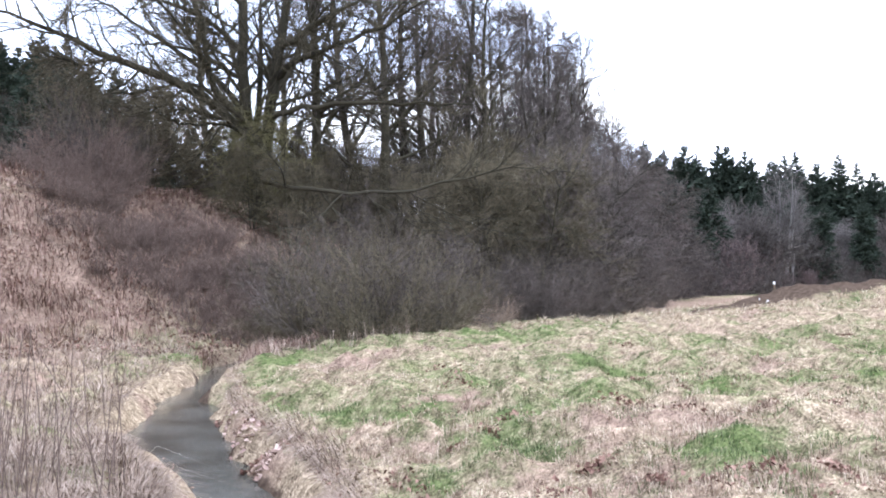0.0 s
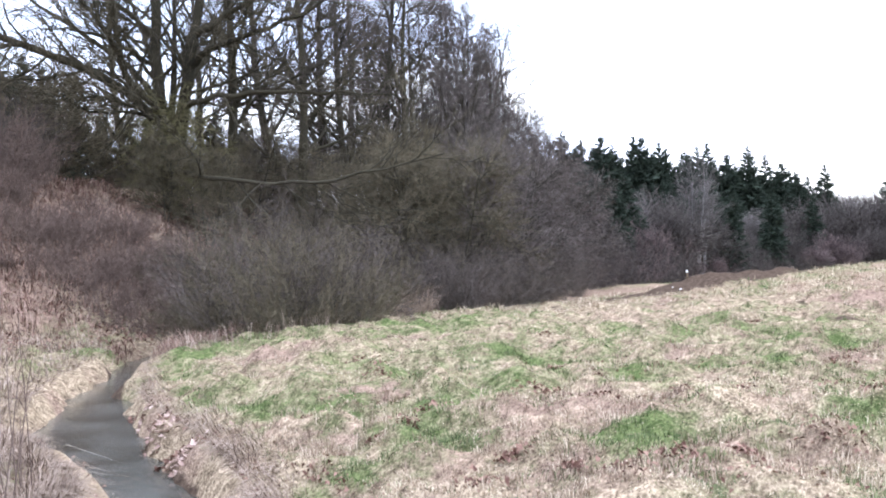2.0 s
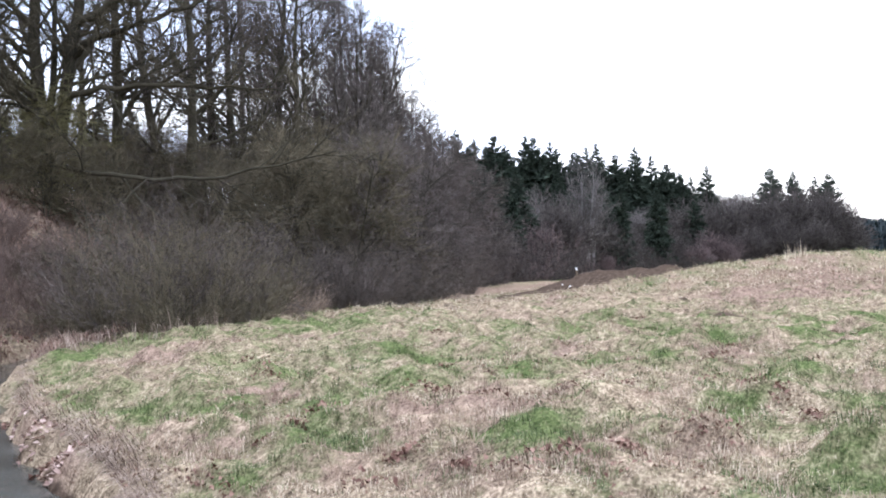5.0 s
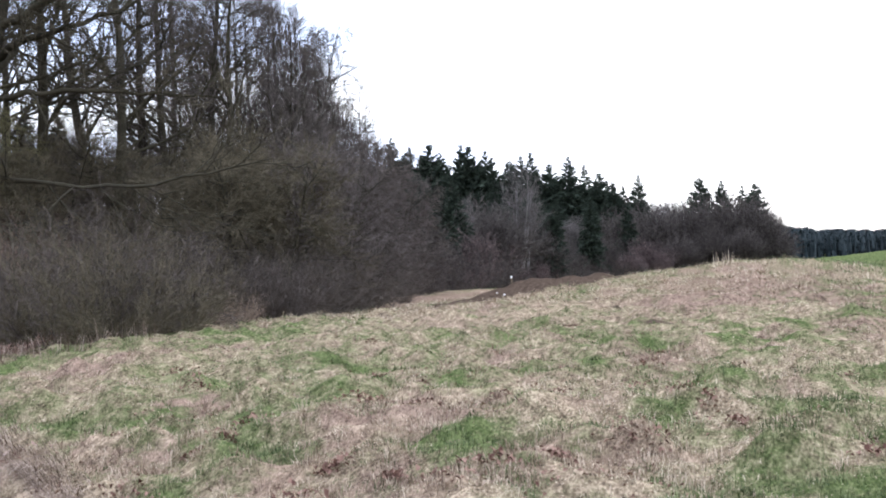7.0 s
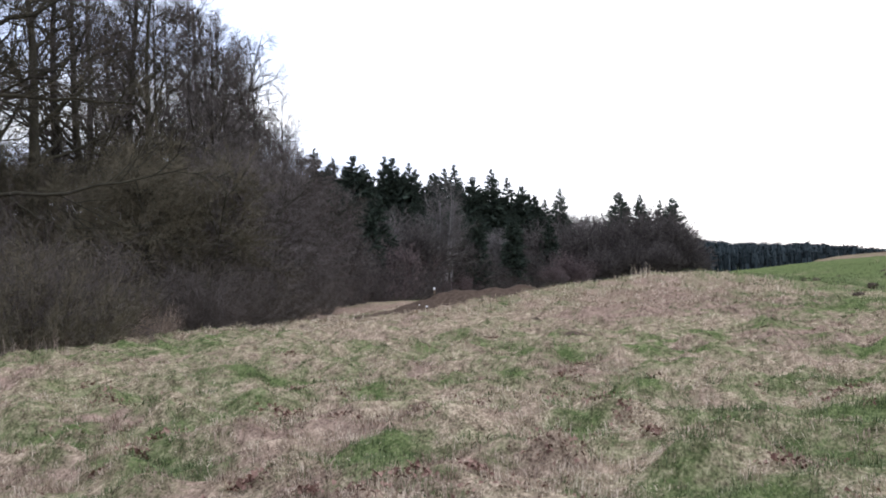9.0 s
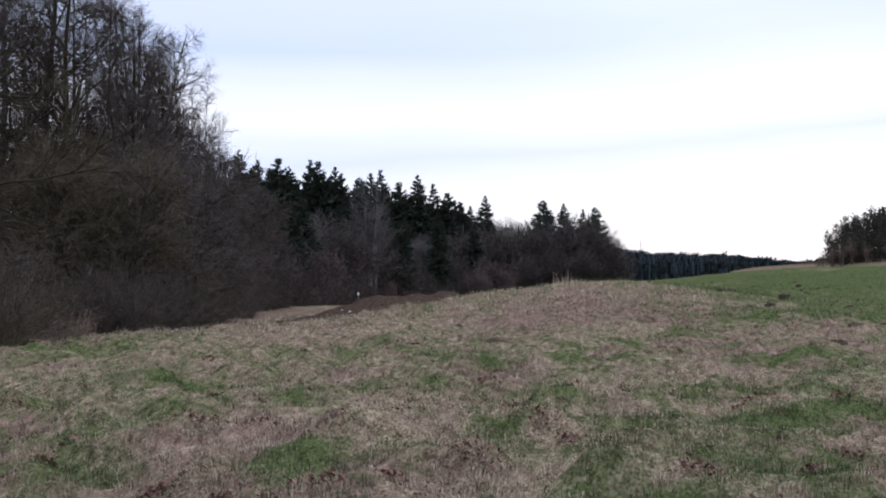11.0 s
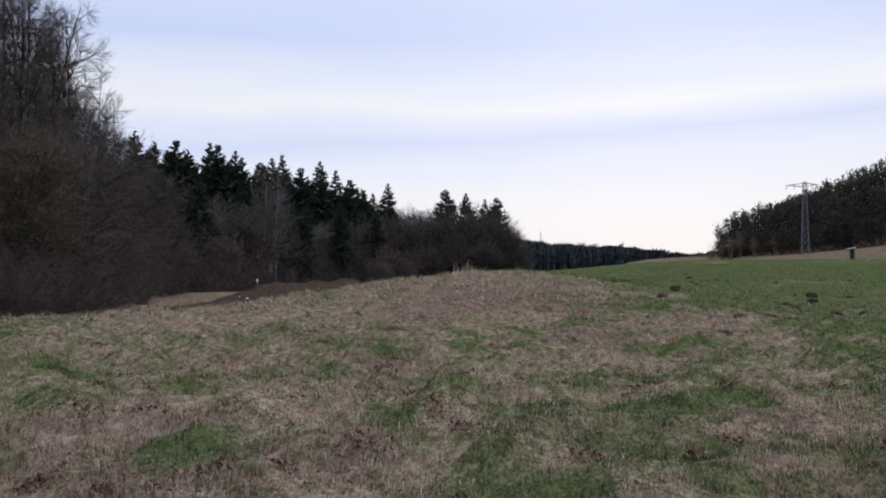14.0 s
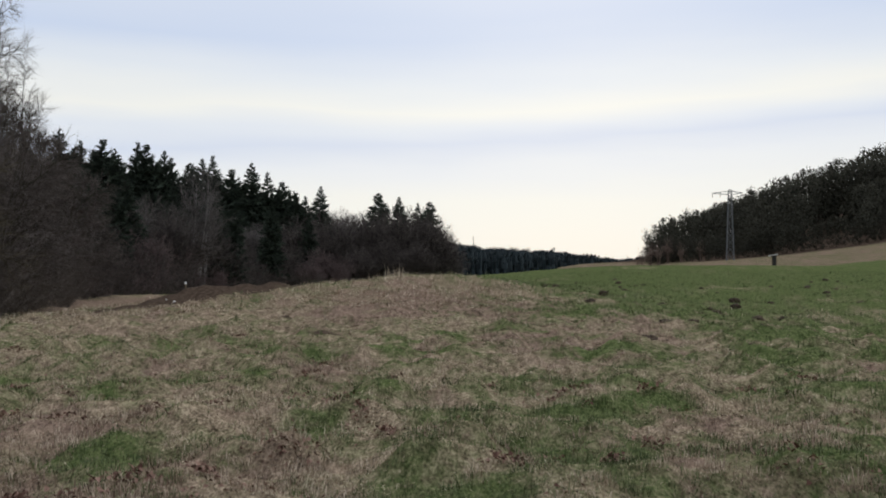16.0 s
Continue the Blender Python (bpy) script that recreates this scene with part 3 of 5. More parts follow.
def spruce(name, seed, height, spread, whorls, per, sprigs, mat, label, bare=0.08, sprig_r=0.1, sprig_l=0.9, top=0.05, shape=0.7, rise=(-0.35, 0.0, 0.45), core=0.06, fan=70):
    """A conifer: a straight trunk and drooping tiers of needled boughs."""
    rng = np.random.default_rng(seed)
    root = new(name)
    line = grow(rng, np.array([[0, 0, -0.4]]), UP[None] + rng.normal(0, 0.015, (1, 3)), np.array([height]), 8, 0.008, 0)
    part("trunk", mesh_of("trunk", [tubes(line, height * 0.011 * np.linspace(1, 0.1, 8)[None], 6)], BARK, True), root)
    n = whorls * per
    t = np.clip(bare + (1 - bare) * (np.repeat(np.arange(whorls), per) + rng.random(n)) / whorls, 0, 0.995)
    z = t * height - 0.4
    x0 = np.interp(z, line[0, :, 2], line[0, :, 0])
    y0 = np.interp(z, line[0, :, 2], line[0, :, 1])
    a = rng.uniform(0, 2 * np.pi, n)
    ln = spread * np.clip((1 - t) ** shape + top, 0.05, 1) * rng.uniform(0.7, 1.15, n)
    slope = np.interp(t, [0, 0.6, 1], rise) + rng.normal(0, 0.12, n)
    d = unit(np.stack([np.cos(a), np.sin(a), slope], 1))
    bough = grow(rng, np.stack([x0, y0, z], 1), d, ln, 4, 0.08, 0.03)
    crown = [spikes(bough[:, 0], bough[:, -1], np.clip(ln * core, 0.05, 0.42))]
    p, w, s, who = sprout(rng, bough, sprigs, 0.2, 1.0, 12, fan)
    w = unit(w + np.array([0, 0, -0.18]))
    sl = np.clip(ln[who] * 0.5, 0.15, sprig_l) * rng.uniform(0.6, 1.3, len(s))
    crown.append(slivers(rng, p, p + w * sl[:, None], 2 * sprig_r * rng.uniform(0.7, 1.3, len(s)) * np.clip(ln[who] / spread * 2.2, 0.5, 1)))
    crown.append(spikes(line[:, -1] - UP * height * 0.06, line[:, -1] + UP * height * 0.025, height * 0.004))
    part("crown", mesh_of("crown", crown, mat), root, "dark green needled boughs")
    return tagged(root, label, "conifer")


def dome_tree(name, seed, height, width, mat, label, n=2000, lobes=11, twig=0.03, low=0.12, category="bush", stems=6, even=False):
    """A rounded leafless crown: short twigs that fill a heap of lobes over a few stems."""
    rng = np.random.default_rng(seed)
    root = new(name)
    a = rng.uniform(0, 2 * np.pi, lobes)
    r = np.sqrt(rng.random(lobes)) * width * 0.33
    size = rng.uniform(0.2, 0.34, lobes) * min(width, height)
    zc = np.interp(r / width, [0, 0.33], [0.8, 0.45]) * height * rng.uniform(0.45, 1.0, lobes)
    zc = np.clip(zc, height * low + size * 0.5, height - size)
    if even:
        zc = np.linspace(0.12, 0.86, lobes) * height
        r = width * 0.3 * np.interp(zc / height, [0, 0.5, 1], [0.9, 1, 0.25]) * np.sqrt(rng.random(lobes))
    zc = zc * (height / np.max(zc + size))
    centre = np.stack([np.cos(a) * r, np.sin(a) * r, zc], 1)
    foot = np.stack([np.cos(a[:stems]) * r[:stems] * 0.3, np.sin(a[:stems]) * r[:stems] * 0.3, np.full(stems, -0.3)], 1)
    line = np.stack([foot + (centre[:stems] - foot) * t + np.array([0, 0, 0.06 * height * math.sin(3.1 * t)]) for t in np.linspace(0, 1, 5)], 1)
    part("stemwork", mesh_of("stemwork", [tubes(line, height * 0.013 * np.linspace(1, 0.3, 5)[None] * np.ones((stems, 1)), 4)], mat), root)
    k = rng.integers(0, lobes, n)
    u = unit(rng.standard_normal((n, 3)))
    q = rng.random(n) ** 0.45
    p = centre[k] + u * (size[k] * q)[:, None] * np.array([1.15, 1.15, 1.0])
    p[:, 2] = np.maximum(p[:, 2], height * low * rng.random(n))
    way = unit(u * 0.6 + unit(p - np.array([0, 0, height * 0.1])) * 0.6 + rng.normal(0, 0.45, (n, 3)))
    ln = size[k] * rng.uniform(0.3, 0.62, n)
    part("crown", mesh_of("crown", [spikes(p - way * ln[:, None] * 0.5, p + way * ln[:, None] * 0.5, twig * rng.uniform(0.6, 1.3, n))], mat), root, "rounded mass of leafless twigs")
    return tagged(root, label, category)


def stand(ob, az, d, rz=0.0, scale=1.0, sink=0.1):
    """The pose of a thing on the ground."""
    x, y, z = spot(az, d, sink)
    return pose(x, y, z, 0, 0, rz) @ Matrix.Scale(scale, 4)


PLACED = set()


def plant(kinds, rows, group, seed=1):
    """Stands rows of (azimuth, distance, scale) with the kinds in turn; the first use is the thing itself, the others are copies."""
    rng = np.random.default_rng(seed)
    for i, (az, d, s) in enumerate(rows):
        ob = kinds[i % len(kinds)]
        m = stand(ob, az, d, rng.uniform(0, 360), s)
        if ob.name in PLACED:
            c = copy_thing(ob, m)
            c.scale = (s, s, s)
            tagged(c, group=group)
        else:
            PLACED.add(ob.name)
            ob.matrix_basis = m
            tagged(ob, group=group)


def at(az, el, d):
    """A place in the air: azimuth, elevation from the eye, ground distance."""
    x, y = polar(az, d)
    return np.array([x, y, 1.6 + d * math.tan(radians(el))])


def big_oak():
    """The forked oak on the bank, with its long left limb and its low right limb."""
    rng = np.random.default_rng(7)
    d0 = 44.0
    root = new("oak_tree")
    foot = spot(45.3, d0, 0.3)
    lines = {
        "stem_a": ([foot, at(45.4, 5.6, d0), at(45.7, 8, d0), at(46.0, 10.4, d0), at(45.9, 13.2, d0), at(45.8, 17, d0), at(46.4, 22, d0 - 1), at(47.5, 27, d0 - 1)], 0.40),
        "stem_b": ([at(45.3, 6.0, d0), at(44.8, 8.2, d0), at(44.5, 10.2, d0), at(43.9, 13.6, d0), at(43.3, 16.5, d0), at(43, 21, d0 + 1), at(42, 27, d0 + 1)], 0.36),
        "left": ([at(45.8, 8.4, d0), at(47.2, 10.2, d0 - 1), at(49.1, 11.4, d0 - 2), at(51.6, 12.3, d0 - 3), at(53.7, 12.9, d0 - 3.5), at(55.5, 13.8, d0 - 4),
                  at(57.2, 14.5, d0 - 4), at(59.3, 15.0, d0 - 4), at(61, 15.6, d0 - 4)], 0.23),
        "left_fork": ([at(53.4, 12.8, d0 - 3.5), at(55.0, 12.5, d0 - 4), at(56.7, 12.8, d0 - 4.5)], 0.08),
        "low": ([at(45.2, 6.0, d0), at(43.2, 5.5, d0 - 3), at(40.5, 4.95, d0 - 6), at(37.8, 4.9, d0 - 8), at(35.0, 5.4, d0 - 10), at(31.6, 6.1, d0 - 10), at(29.2, 6.6, d0 - 10)], 0.115),
        "mid": ([at(44.8, 9.4, d0), at(44.1, 9.8, d0 - 1), at(42.5, 10.4, d0 - 2), at(40.0, 10.6, d0 - 2.5), at(37, 10.4, d0 - 2.5), at(34.2, 10.5, d0 - 2.5), at(32, 10.2, d0 - 2.5)], 0.17),
        "up": ([at(44.2, 11.9, d0), at(42.9, 13.0, d0 - 1), at(39.9, 14.0, d0 - 2), at(36.8, 15.3, d0 - 2), at(34, 17.0, d0 - 2)], 0.18),
        "right_high": ([at(43.8, 13.7, d0), at(41.8, 15.0, d0 - 1), at(38.8, 16.6, d0 - 1), at(36.5, 18, d0 - 1)], 0.18),
        "mid_stem": ([at(45.3, 7.4, d0), at(45.2, 10.4, d0 + 0.5), at(45.0, 13.2, d0 + 1), at(44.9, 16.6, d0 + 2), at(44.6, 21, d0 + 2)], 0.2),
        "up_left": ([at(46.0, 9.6, d0), at(48.0, 11.3, d0 - 1), at(48.2, 14.5, d0 - 2), at(48.8, 16.4, d0 - 2), at(49.5, 19.5, d0 - 2)], 0.2),
        "up_left_low": ([at(48.0, 12.4, d0 - 1.5), at(48.6, 13.6, d0 - 3), at(50.1, 15.4, d0 - 4), at(51.4, 17, d0 - 4)], 0.14),
        "inner_left": ([at(45.9, 11.2, d0), at(46.3, 12.6, d0 + 1), at(47.1, 14.5, d0 + 2), at(47.8, 17.2, d0 + 2)], 0.17),
        "far_left": ([at(46.2, 10.2, d0), at(48, 12.4, d0 + 2), at(51, 14.2, d0 + 3), at(54, 16, d0 + 3), at(56, 17.4, d0 + 3)], 0.15),
        "mid_left": ([at(46.3, 9.4, d0), at(48, 9.85, d0 - 2), at(50, 10.2, d0 - 3), at(51.6, 9.8, d0 - 4)], 0.1),
        "low_left": ([at(46.2, 8.9, d0), at(47.3, 9.4, d0 - 2), at(49.6, 9.2, d0 - 3), at(51.2, 10.1, d0 - 4)], 0.09),
        "arch_left": ([at(46.2, 12.0, d0), at(48.6, 13.4, d0 - 2), at(51.2, 13.9, d0 - 4), at(53.6, 13.4, d0 - 5)], 0.1),
        "arch_left_high": ([at(46.1, 13.6, d0), at(49, 16, d0 - 1), at(52.5, 16.4, d0 - 3), at(56, 15.9, d0 - 4)], 0.12),
        "back": ([at(44.6, 10, d0), at(43, 13, d0 + 3), at(41, 17, d0 + 5), at(40, 21, d0 + 6)], 0.18),
    }
    fine, branches = [], []
    for key, (pts, r) in lines.items():
        p = np.array(pts, float)
        s = np.linspace(0, len(p) - 1, 14)
        i = np.minimum(s.astype(int), len(p) - 2)
        q = p[i] + (p[i + 1] - p[i]) * (s - i)[:, None]
        for _ in range(2):
            q[1:-1] = (q[:-2] + 2 * q[1:-1] + q[2:]) / 4
        q[1:-1] += rng.normal(0, 0.05, q[1:-1].shape)
        stem = key.startswith("stem")
        rad = r * np.linspace(1, 0.28 if stem else 0.14, 14)
        if key == "stem_a":
            rad[0] *= 1.35
        part("trunk" if stem else "limb", mesh_of(key, [tubes(q[None], rad[None], 10)], BARK, True), root)
        n = 24 if stem else 10 if key == "low" else 18
        a, w, t, _ = sprout(rng, q[None], n, 0.3 if stem else 0.12, 1.0, 30, 65)
        total = np.linalg.norm(np.diff(q, axis=0), axis=1).sum()
        ln = np.clip(total * 0.32, 2.2, 5.0) * (1.15 - 0.6 * t) * rng.uniform(0.6, 1.35, n)
        sec = grow(rng, a, w, ln, 7, 0.12, 0.03)
        branches.append(tubes(sec, (np.clip(r * 0.34, 0.04, 0.11) * (1.1 - 0.6 * t))[:, None] * np.linspace(1, 0.2, 7)[None], 5))
        a, w, t2, who = sprout(rng, sec, 8, 0.12, 1.0, 20, 45)
        ln2 = ln[who] * 0.42 * rng.uniform(0.5, 1.2, len(t2))
        ter = grow(rng, a, w, ln2, 4, 0.14, 0.0)
        branches.append(tubes(ter, np.full((len(ter), 1), 0.02) * np.linspace(1, 0.4, 4)[None], 3))
        a, w, t3, who = sprout(rng, ter, 5, 0.1, 1.0, 12, 36)
        ln3 = np.clip(ln2[who] * 0.55, 0.3, 1.1) * rng.uniform(0.6, 1.2, len(t3))
        tip = a + unit(w) * ln3[:, None]
        fine.append(spikes(a, tip, 0.008))
        a2, w2, t4, _ = sprout(rng, np.stack([a, tip], 1), 2, 0.2, 1, 15, 50)
        fine.append(slivers(rng, a2, a2 + w2 * rng.uniform(0.2, 0.65, (len(t4), 1)), 0.013))
    # mossy shoots that cover the trunk and the fork
    n = 640
    az, el = rng.normal(45.2, 1.1, n), rng.uniform(4.6, 10.4, n)
    a = np.array([at(x, y, d0 - 0.4) for x, y in zip(az, el)]) + rng.normal(0, 0.25, (n, 3))
    sec = grow(rng, a, unit(rng.normal(0, 1, (n, 3)) * np.array([1, 1, 0.5])), rng.uniform(0.6, 1.9, n), 4, 0.25, -0.12)
    shoots = [tubes(sec, np.full((n, 1), 0.012) * np.linspace(1, 0.4, 4)[None], 3)]
    a, w, t, _ = sprout(rng, sec, 16, 0.1, 1, 20, 70)
    shoots.append(slivers(rng, a, a + w * rng.uniform(0.12, 0.5, (len(t), 1)), 0.016))
    part("mossy_growth", mesh_of("mossy_growth", shoots, TWIG_MOSS), root, "tufts of mossy olive shoots")
    part("branchwork", mesh_of("branchwork", branches, BARK, True), root)
    part("crown", mesh_of("crown", fine, TWIG_OLIVE), root, "fine leafless twigs")
    tagged(root, "large forked leafless oak with mossy bark on the bank", "tree")


big_oak()

L_TREE = "tall leafless grey-brown tree on the wooded bank"
ash = [bare_tree("bare_tree", 20 + i, 22, 0.30, 6.6, TWIG, low=0.14, mains=26, seconds=11, thirds=6, fourths=6, label=L_TREE, lift=0.075, lean=0.08,
                 twig=0.006, split=True) for i in range(3)]
plant(ash, [(42.2, 47, 1.0), (39.0, 56, 1.0), (37.9, 50, 1.05), (36.2, 58, 1.0), (34.4, 55, 0.98), (33.0, 66, 1.05), (31.3, 62, 0.95),
            (47.5, 58, 0.85), (35.2, 78, 1.1), (44, 62, 0.9)], "trees on the bank", 3)
dense = [bare_tree("bare_tree", 30 + i, 19, 0.20, 4.7, TWIG_ASH, low=0.08, mains=17, seconds=12, thirds=6, fourths=6, label="dense leafless tree with a full twiggy crown",
                   lift=0.07, lean=0.06, stems=2, twig=0.0072) for i in range(2)]


def reach(az, d, el, height):
    """The scale that brings a tree's top to an elevation."""
    x, y = polar(az, d)
    return (1.6 + d * math.tan(radians(el)) - float(land(x, y))) / height


plant(dense, [(a + 0.9, d, reach(a, d, e - 0.2, 17.4)) for a, d, e in (
    (30.4, 66, 17.5), (28.6, 69, 16.6), (27.6, 72, 16), (26.8, 72, 15.6), (26, 70, 14), (25.2, 73, 12.4), (24.5, 74, 11), (23.7, 76, 9.8), (22.9, 78, 8.8), (22, 80, 8.0),
    (21.2, 86, 7.3), (32, 72, 17), (28, 60, 11), (25.8, 62, 9.5), (27.3, 80, 15), (24.9, 82, 10.6), (26.6, 66, 13.2), (25.2, 67, 11.0), (24.0, 70, 9.0))], "full crowned trees", 30)

L_UNDER = "low spreading leafless tree with olive-brown twigs"
under = [bare_tree("understory_tree", 40 + i, 7.5, 0.10, 3.6, TWIG_OLIVE, bark=BARK, low=0.05, mains=22, seconds=8, thirds=5, fourths=6, label=L_UNDER,
                   lift=-0.02, droop=-0.15, stems=2, lean=0.2, twig=0.0095) for i in range(2)]
under_grey = [bare_tree("understory_tree", 44, 7.5, 0.10, 3.6, TWIG_ASH, bark=BARK, low=0.05, mains=22, seconds=8, thirds=5, fourths=6, label="low spreading leafless tree with grey-brown twigs",
                        lift=0.0, droop=-0.1, stems=2, lean=0.2, twig=0.0095)]
plant(under_grey, [(27.2, 43, 0.95), (25.4, 47, 1.0), (23.9, 53, 1.05), (26.4, 54, 1.3), (22.9, 63, 1.15), (24.6, 61, 1.35), (22.1, 72, 1.2)], "grey understory along the bank", 31)
plant(under, [(34.6, 41, 0.85), (32.6, 41, 1.0), (30.6, 40, 1.0), (28.8, 41, 1.0), (33.8, 47, 1.15),
              (29.5, 49, 1.2), (38.2, 45, 0.8), (41, 46, 0.75), (43.4, 41.5, 0.62), (45.8, 42, 0.55), (47.6, 50, 0.75), (51.5, 52, 0.95), (54.2, 53, 1.05), (49.6, 56, 0.8)],
      "understory along the bank", 4)

back_trees = [dome_tree("understory_tree", 46, 9.0, 7.0, TWIG_OLIVE, "rounded olive-brown leafless tree behind the trunks", n=2200, lobes=14, twig=0.016, category="tree"),
              dome_tree("understory_tree", 47, 9.0, 7.0, TWIG, "rounded grey-brown leafless tree behind the trunks", n=2200, lobes=14, twig=0.016, category="tree")]
plant(back_trees, [(a, d, reach(a, d, e, 8.8)) for a, d, e in ((43.2, 66, 8.8), (41.4, 70, 8.2), (39.9, 66, 9.0), (38.3, 72, 8.4), (36.8, 66, 8.6), (35.2, 70, 9.4), (33.6, 66, 9.0), (32.0, 70, 9.6),
                                                               (30.4, 64, 9.0), (45.2, 70, 8.4), (47.0, 66, 8.2), (37.5, 80, 9.8), (40.6, 82, 9.4), (34.2, 80, 10.2))], "trees behind the trunks", 32)

L_BUSH = "leafless grey-brown thicket at the foot of the bank"
bushes = [bush("thicket_bush", 60, 2.7, 3.4, TWIG_PURPLE, label=L_BUSH), bush("thicket_bush", 61, 2.5, 3.4, TWIG_OLIVE, label="leafless olive-brown thicket at the foot of the bank"),
          bush("thicket_bush", 62, 2.6, 3.2, TWIG_RED, label="leafless reddish-brown thicket on the bank"), bush("thicket_bush", 63, 2.6, 3.4, TWIG_DARK, label="dark leafless thicket at the foot of the bank")]
plant([bushes[1], bushes[1], bushes[0]],
      [(43.4, 30.5, 0.95), (42.2, 28.5, 0.95), (40.6, 27.5, 1.1), (39.0, 26.8, 1.05), (37.2, 26.2, 1.0), (36.2, 27.4, 0.85), (41.6, 31, 1.3), (39.6, 30.5, 1.35), (37.6, 30, 1.3), (35.8, 30.5, 1.15),
       (43.0, 34.5, 1.25), (40.8, 34.5, 1.4), (38.6, 34, 1.4), (36.6, 34.5, 1.3), (34.4, 36, 1.1)], "thicket at the foot of the bank", 5)
plant([bushes[3], bushes[0], bushes[3]],
      [(30.6, 36.5, 0.85), (29.4, 36, 0.95), (28.0, 37, 0.95), (26.6, 38.5, 1.0), (25.2, 41, 0.95), (24.0, 45, 1.0), (22.9, 51, 1.0), (22.1, 60, 1.1), (21.7, 74, 1.3), (30.0, 40, 1.2), (27.4, 42, 1.2), (25.4, 47, 1.2),
       (32.6, 41, 1.0), (48.2, 53, 0.9), (46.2, 52, 1.2), (44.4, 52, 1.3), (42.4, 53, 1.4), (40.4, 53, 1.5), (38.4, 54, 1.5), (36.4, 55, 1.5), (43.2, 57, 1.8), (39.4, 58, 1.8)], "dark thicket under the trees", 12)
plant([bushes[2]], [(44.6, 32, 0.8), (46.2, 34.5, 0.7), (53.6, 39.5, 0.7), (54.8, 39.5, 1.1), (56.0, 40.0, 0.9), (45.2, 36, 0.8), (55.8, 36, 0.6), (54.2, 36.5, 0.55), (56.6, 37.5, 0.5)],
      "thicket on the bank", 6)
low_thicket = bush("low_thicket", 65, 1.5, 4.2, TWIG_RED, stems=60, seconds=8, thirds=8, label="low reddish-brown thicket on the slope of the bank", twig=0.006)
plant([low_thicket], [(46.6, 32.0, 0.85), (48.4, 33.0, 0.85), (50.2, 34.0, 0.85), (52.0, 35.0, 0.85), (53.8, 34.5, 0.8), (47.4, 35.5, 0.9), (49.2, 37.0, 0.85), (51.0, 36.0, 0.7), (52.6, 36.0, 0.65), (47.0, 37.5, 0.7),
                      (55.4, 34.5, 0.7), (57.0, 36.5, 0.6), (45.8, 30.0, 0.7), (58.2, 38.5, 0.5), (51.6, 32.0, 0.7), (49.6, 31.0, 0.7), (47.8, 30.6, 0.65), (53.4, 32.6, 0.65), (55.0, 36.6, 0.7), (48.2, 38.6, 0.7), (50.4, 38.8, 0.65), (49.0, 34.6, 0.9), (50.8, 33.2, 0.8), (52.4, 34.0, 0.8)], "low thicket on the slope", 25)
pale_bush = bush("pale_bush", 66, 1.6, 2.6, PINKISH, stems=40, seconds=7, thirds=5, label="pale pinkish dry growth between the thickets", twig=0.006)
plant([pale_bush], [(32.7, 29.5, 0.6), (31.7, 31.5, 0.65), (33.2, 31.0, 0.65), (32.2, 34.5, 0.85)], "pale growth between the thickets", 27)
tall_bush = bush("tall_bush", 64, 4.6, 3.6, TWIG, stems=30, seconds=9, thirds=8, label="tall grey-brown leafless bush on the rim of the bank", twig=0.0075)
plant([tall_bush], [(55.6, 42, 1.0), (54.0, 43, 0.9), (56.6, 44, 0.75)], "tall bushes on the rim", 24)

# conifer wood behind the meadow
L_SPR = "tall dark green spruce in the wood"
spr = [spruce("spruce_tree", 80 + i, 22, 4.7 + 0.5 * i, 36, 9, 15, NEEDLE, L_SPR, sprig_r=0.2, sprig_l=1.05, shape=(0.72, 0.8, 0.64)[i], top=0.012, core=0.10, fan=58) for i in range(3)]
rng_w = np.random.default_rng(9)


def crest_height(az, d, el):
    """The scale that brings a 22 m tree's top to an elevation."""
    x, y = polar(az, d)
    return (1.6 + d * math.tan(radians(el)) - float(land(x, y)) + 0.4) / 21.6


tops = [(22.3, 7.5), (21.3, 6.9), (19.8, 7.0), (18.9, 6.5), (18.2, 6.9), (17.4, 6.8), (16.5, 6.5), (15.7, 6.1), (15, 5.8), (14.3, 6.1), (13.5, 6.3), (12.6, 5.5), (11.6, 5.9),
        (10.4, 5.4), (9.6, 4.8), (7.4, 4.6), (8.6, 4.2), (3.8, 4.2), (2.5, 4.0), (1.5, 3.6), (0.8, 3.7)]
rows = []
for a, e in tops:
    d = np.interp(a, [0, 12, 22], [190, 178, 165])
    rows.append((a, d, crest_height(a, d, e)))
for _ in range(48):
    a = rng_w.uniform(8.0, 23.5)
    d = np.interp(a, [0, 12, 22], [190, 178, 165]) + rng_w.uniform(4, 30)
    e = np.interp(a, [8, 12, 22], [4.3, 5.5, 6.7]) - rng_w.uniform(0.15, 1.3)
    rows.append((a, d, crest_height(a, d, e)))
for _ in range(22):
    a = rng_w.uniform(9, 21)
    rows.append((a, np.interp(a, [0, 12, 22], [185, 172, 158]), crest_height(a, 170, np.interp(a, [8, 22], [2.4, 4.4]) + rng_w.uniform(-0.6, 0.6))))
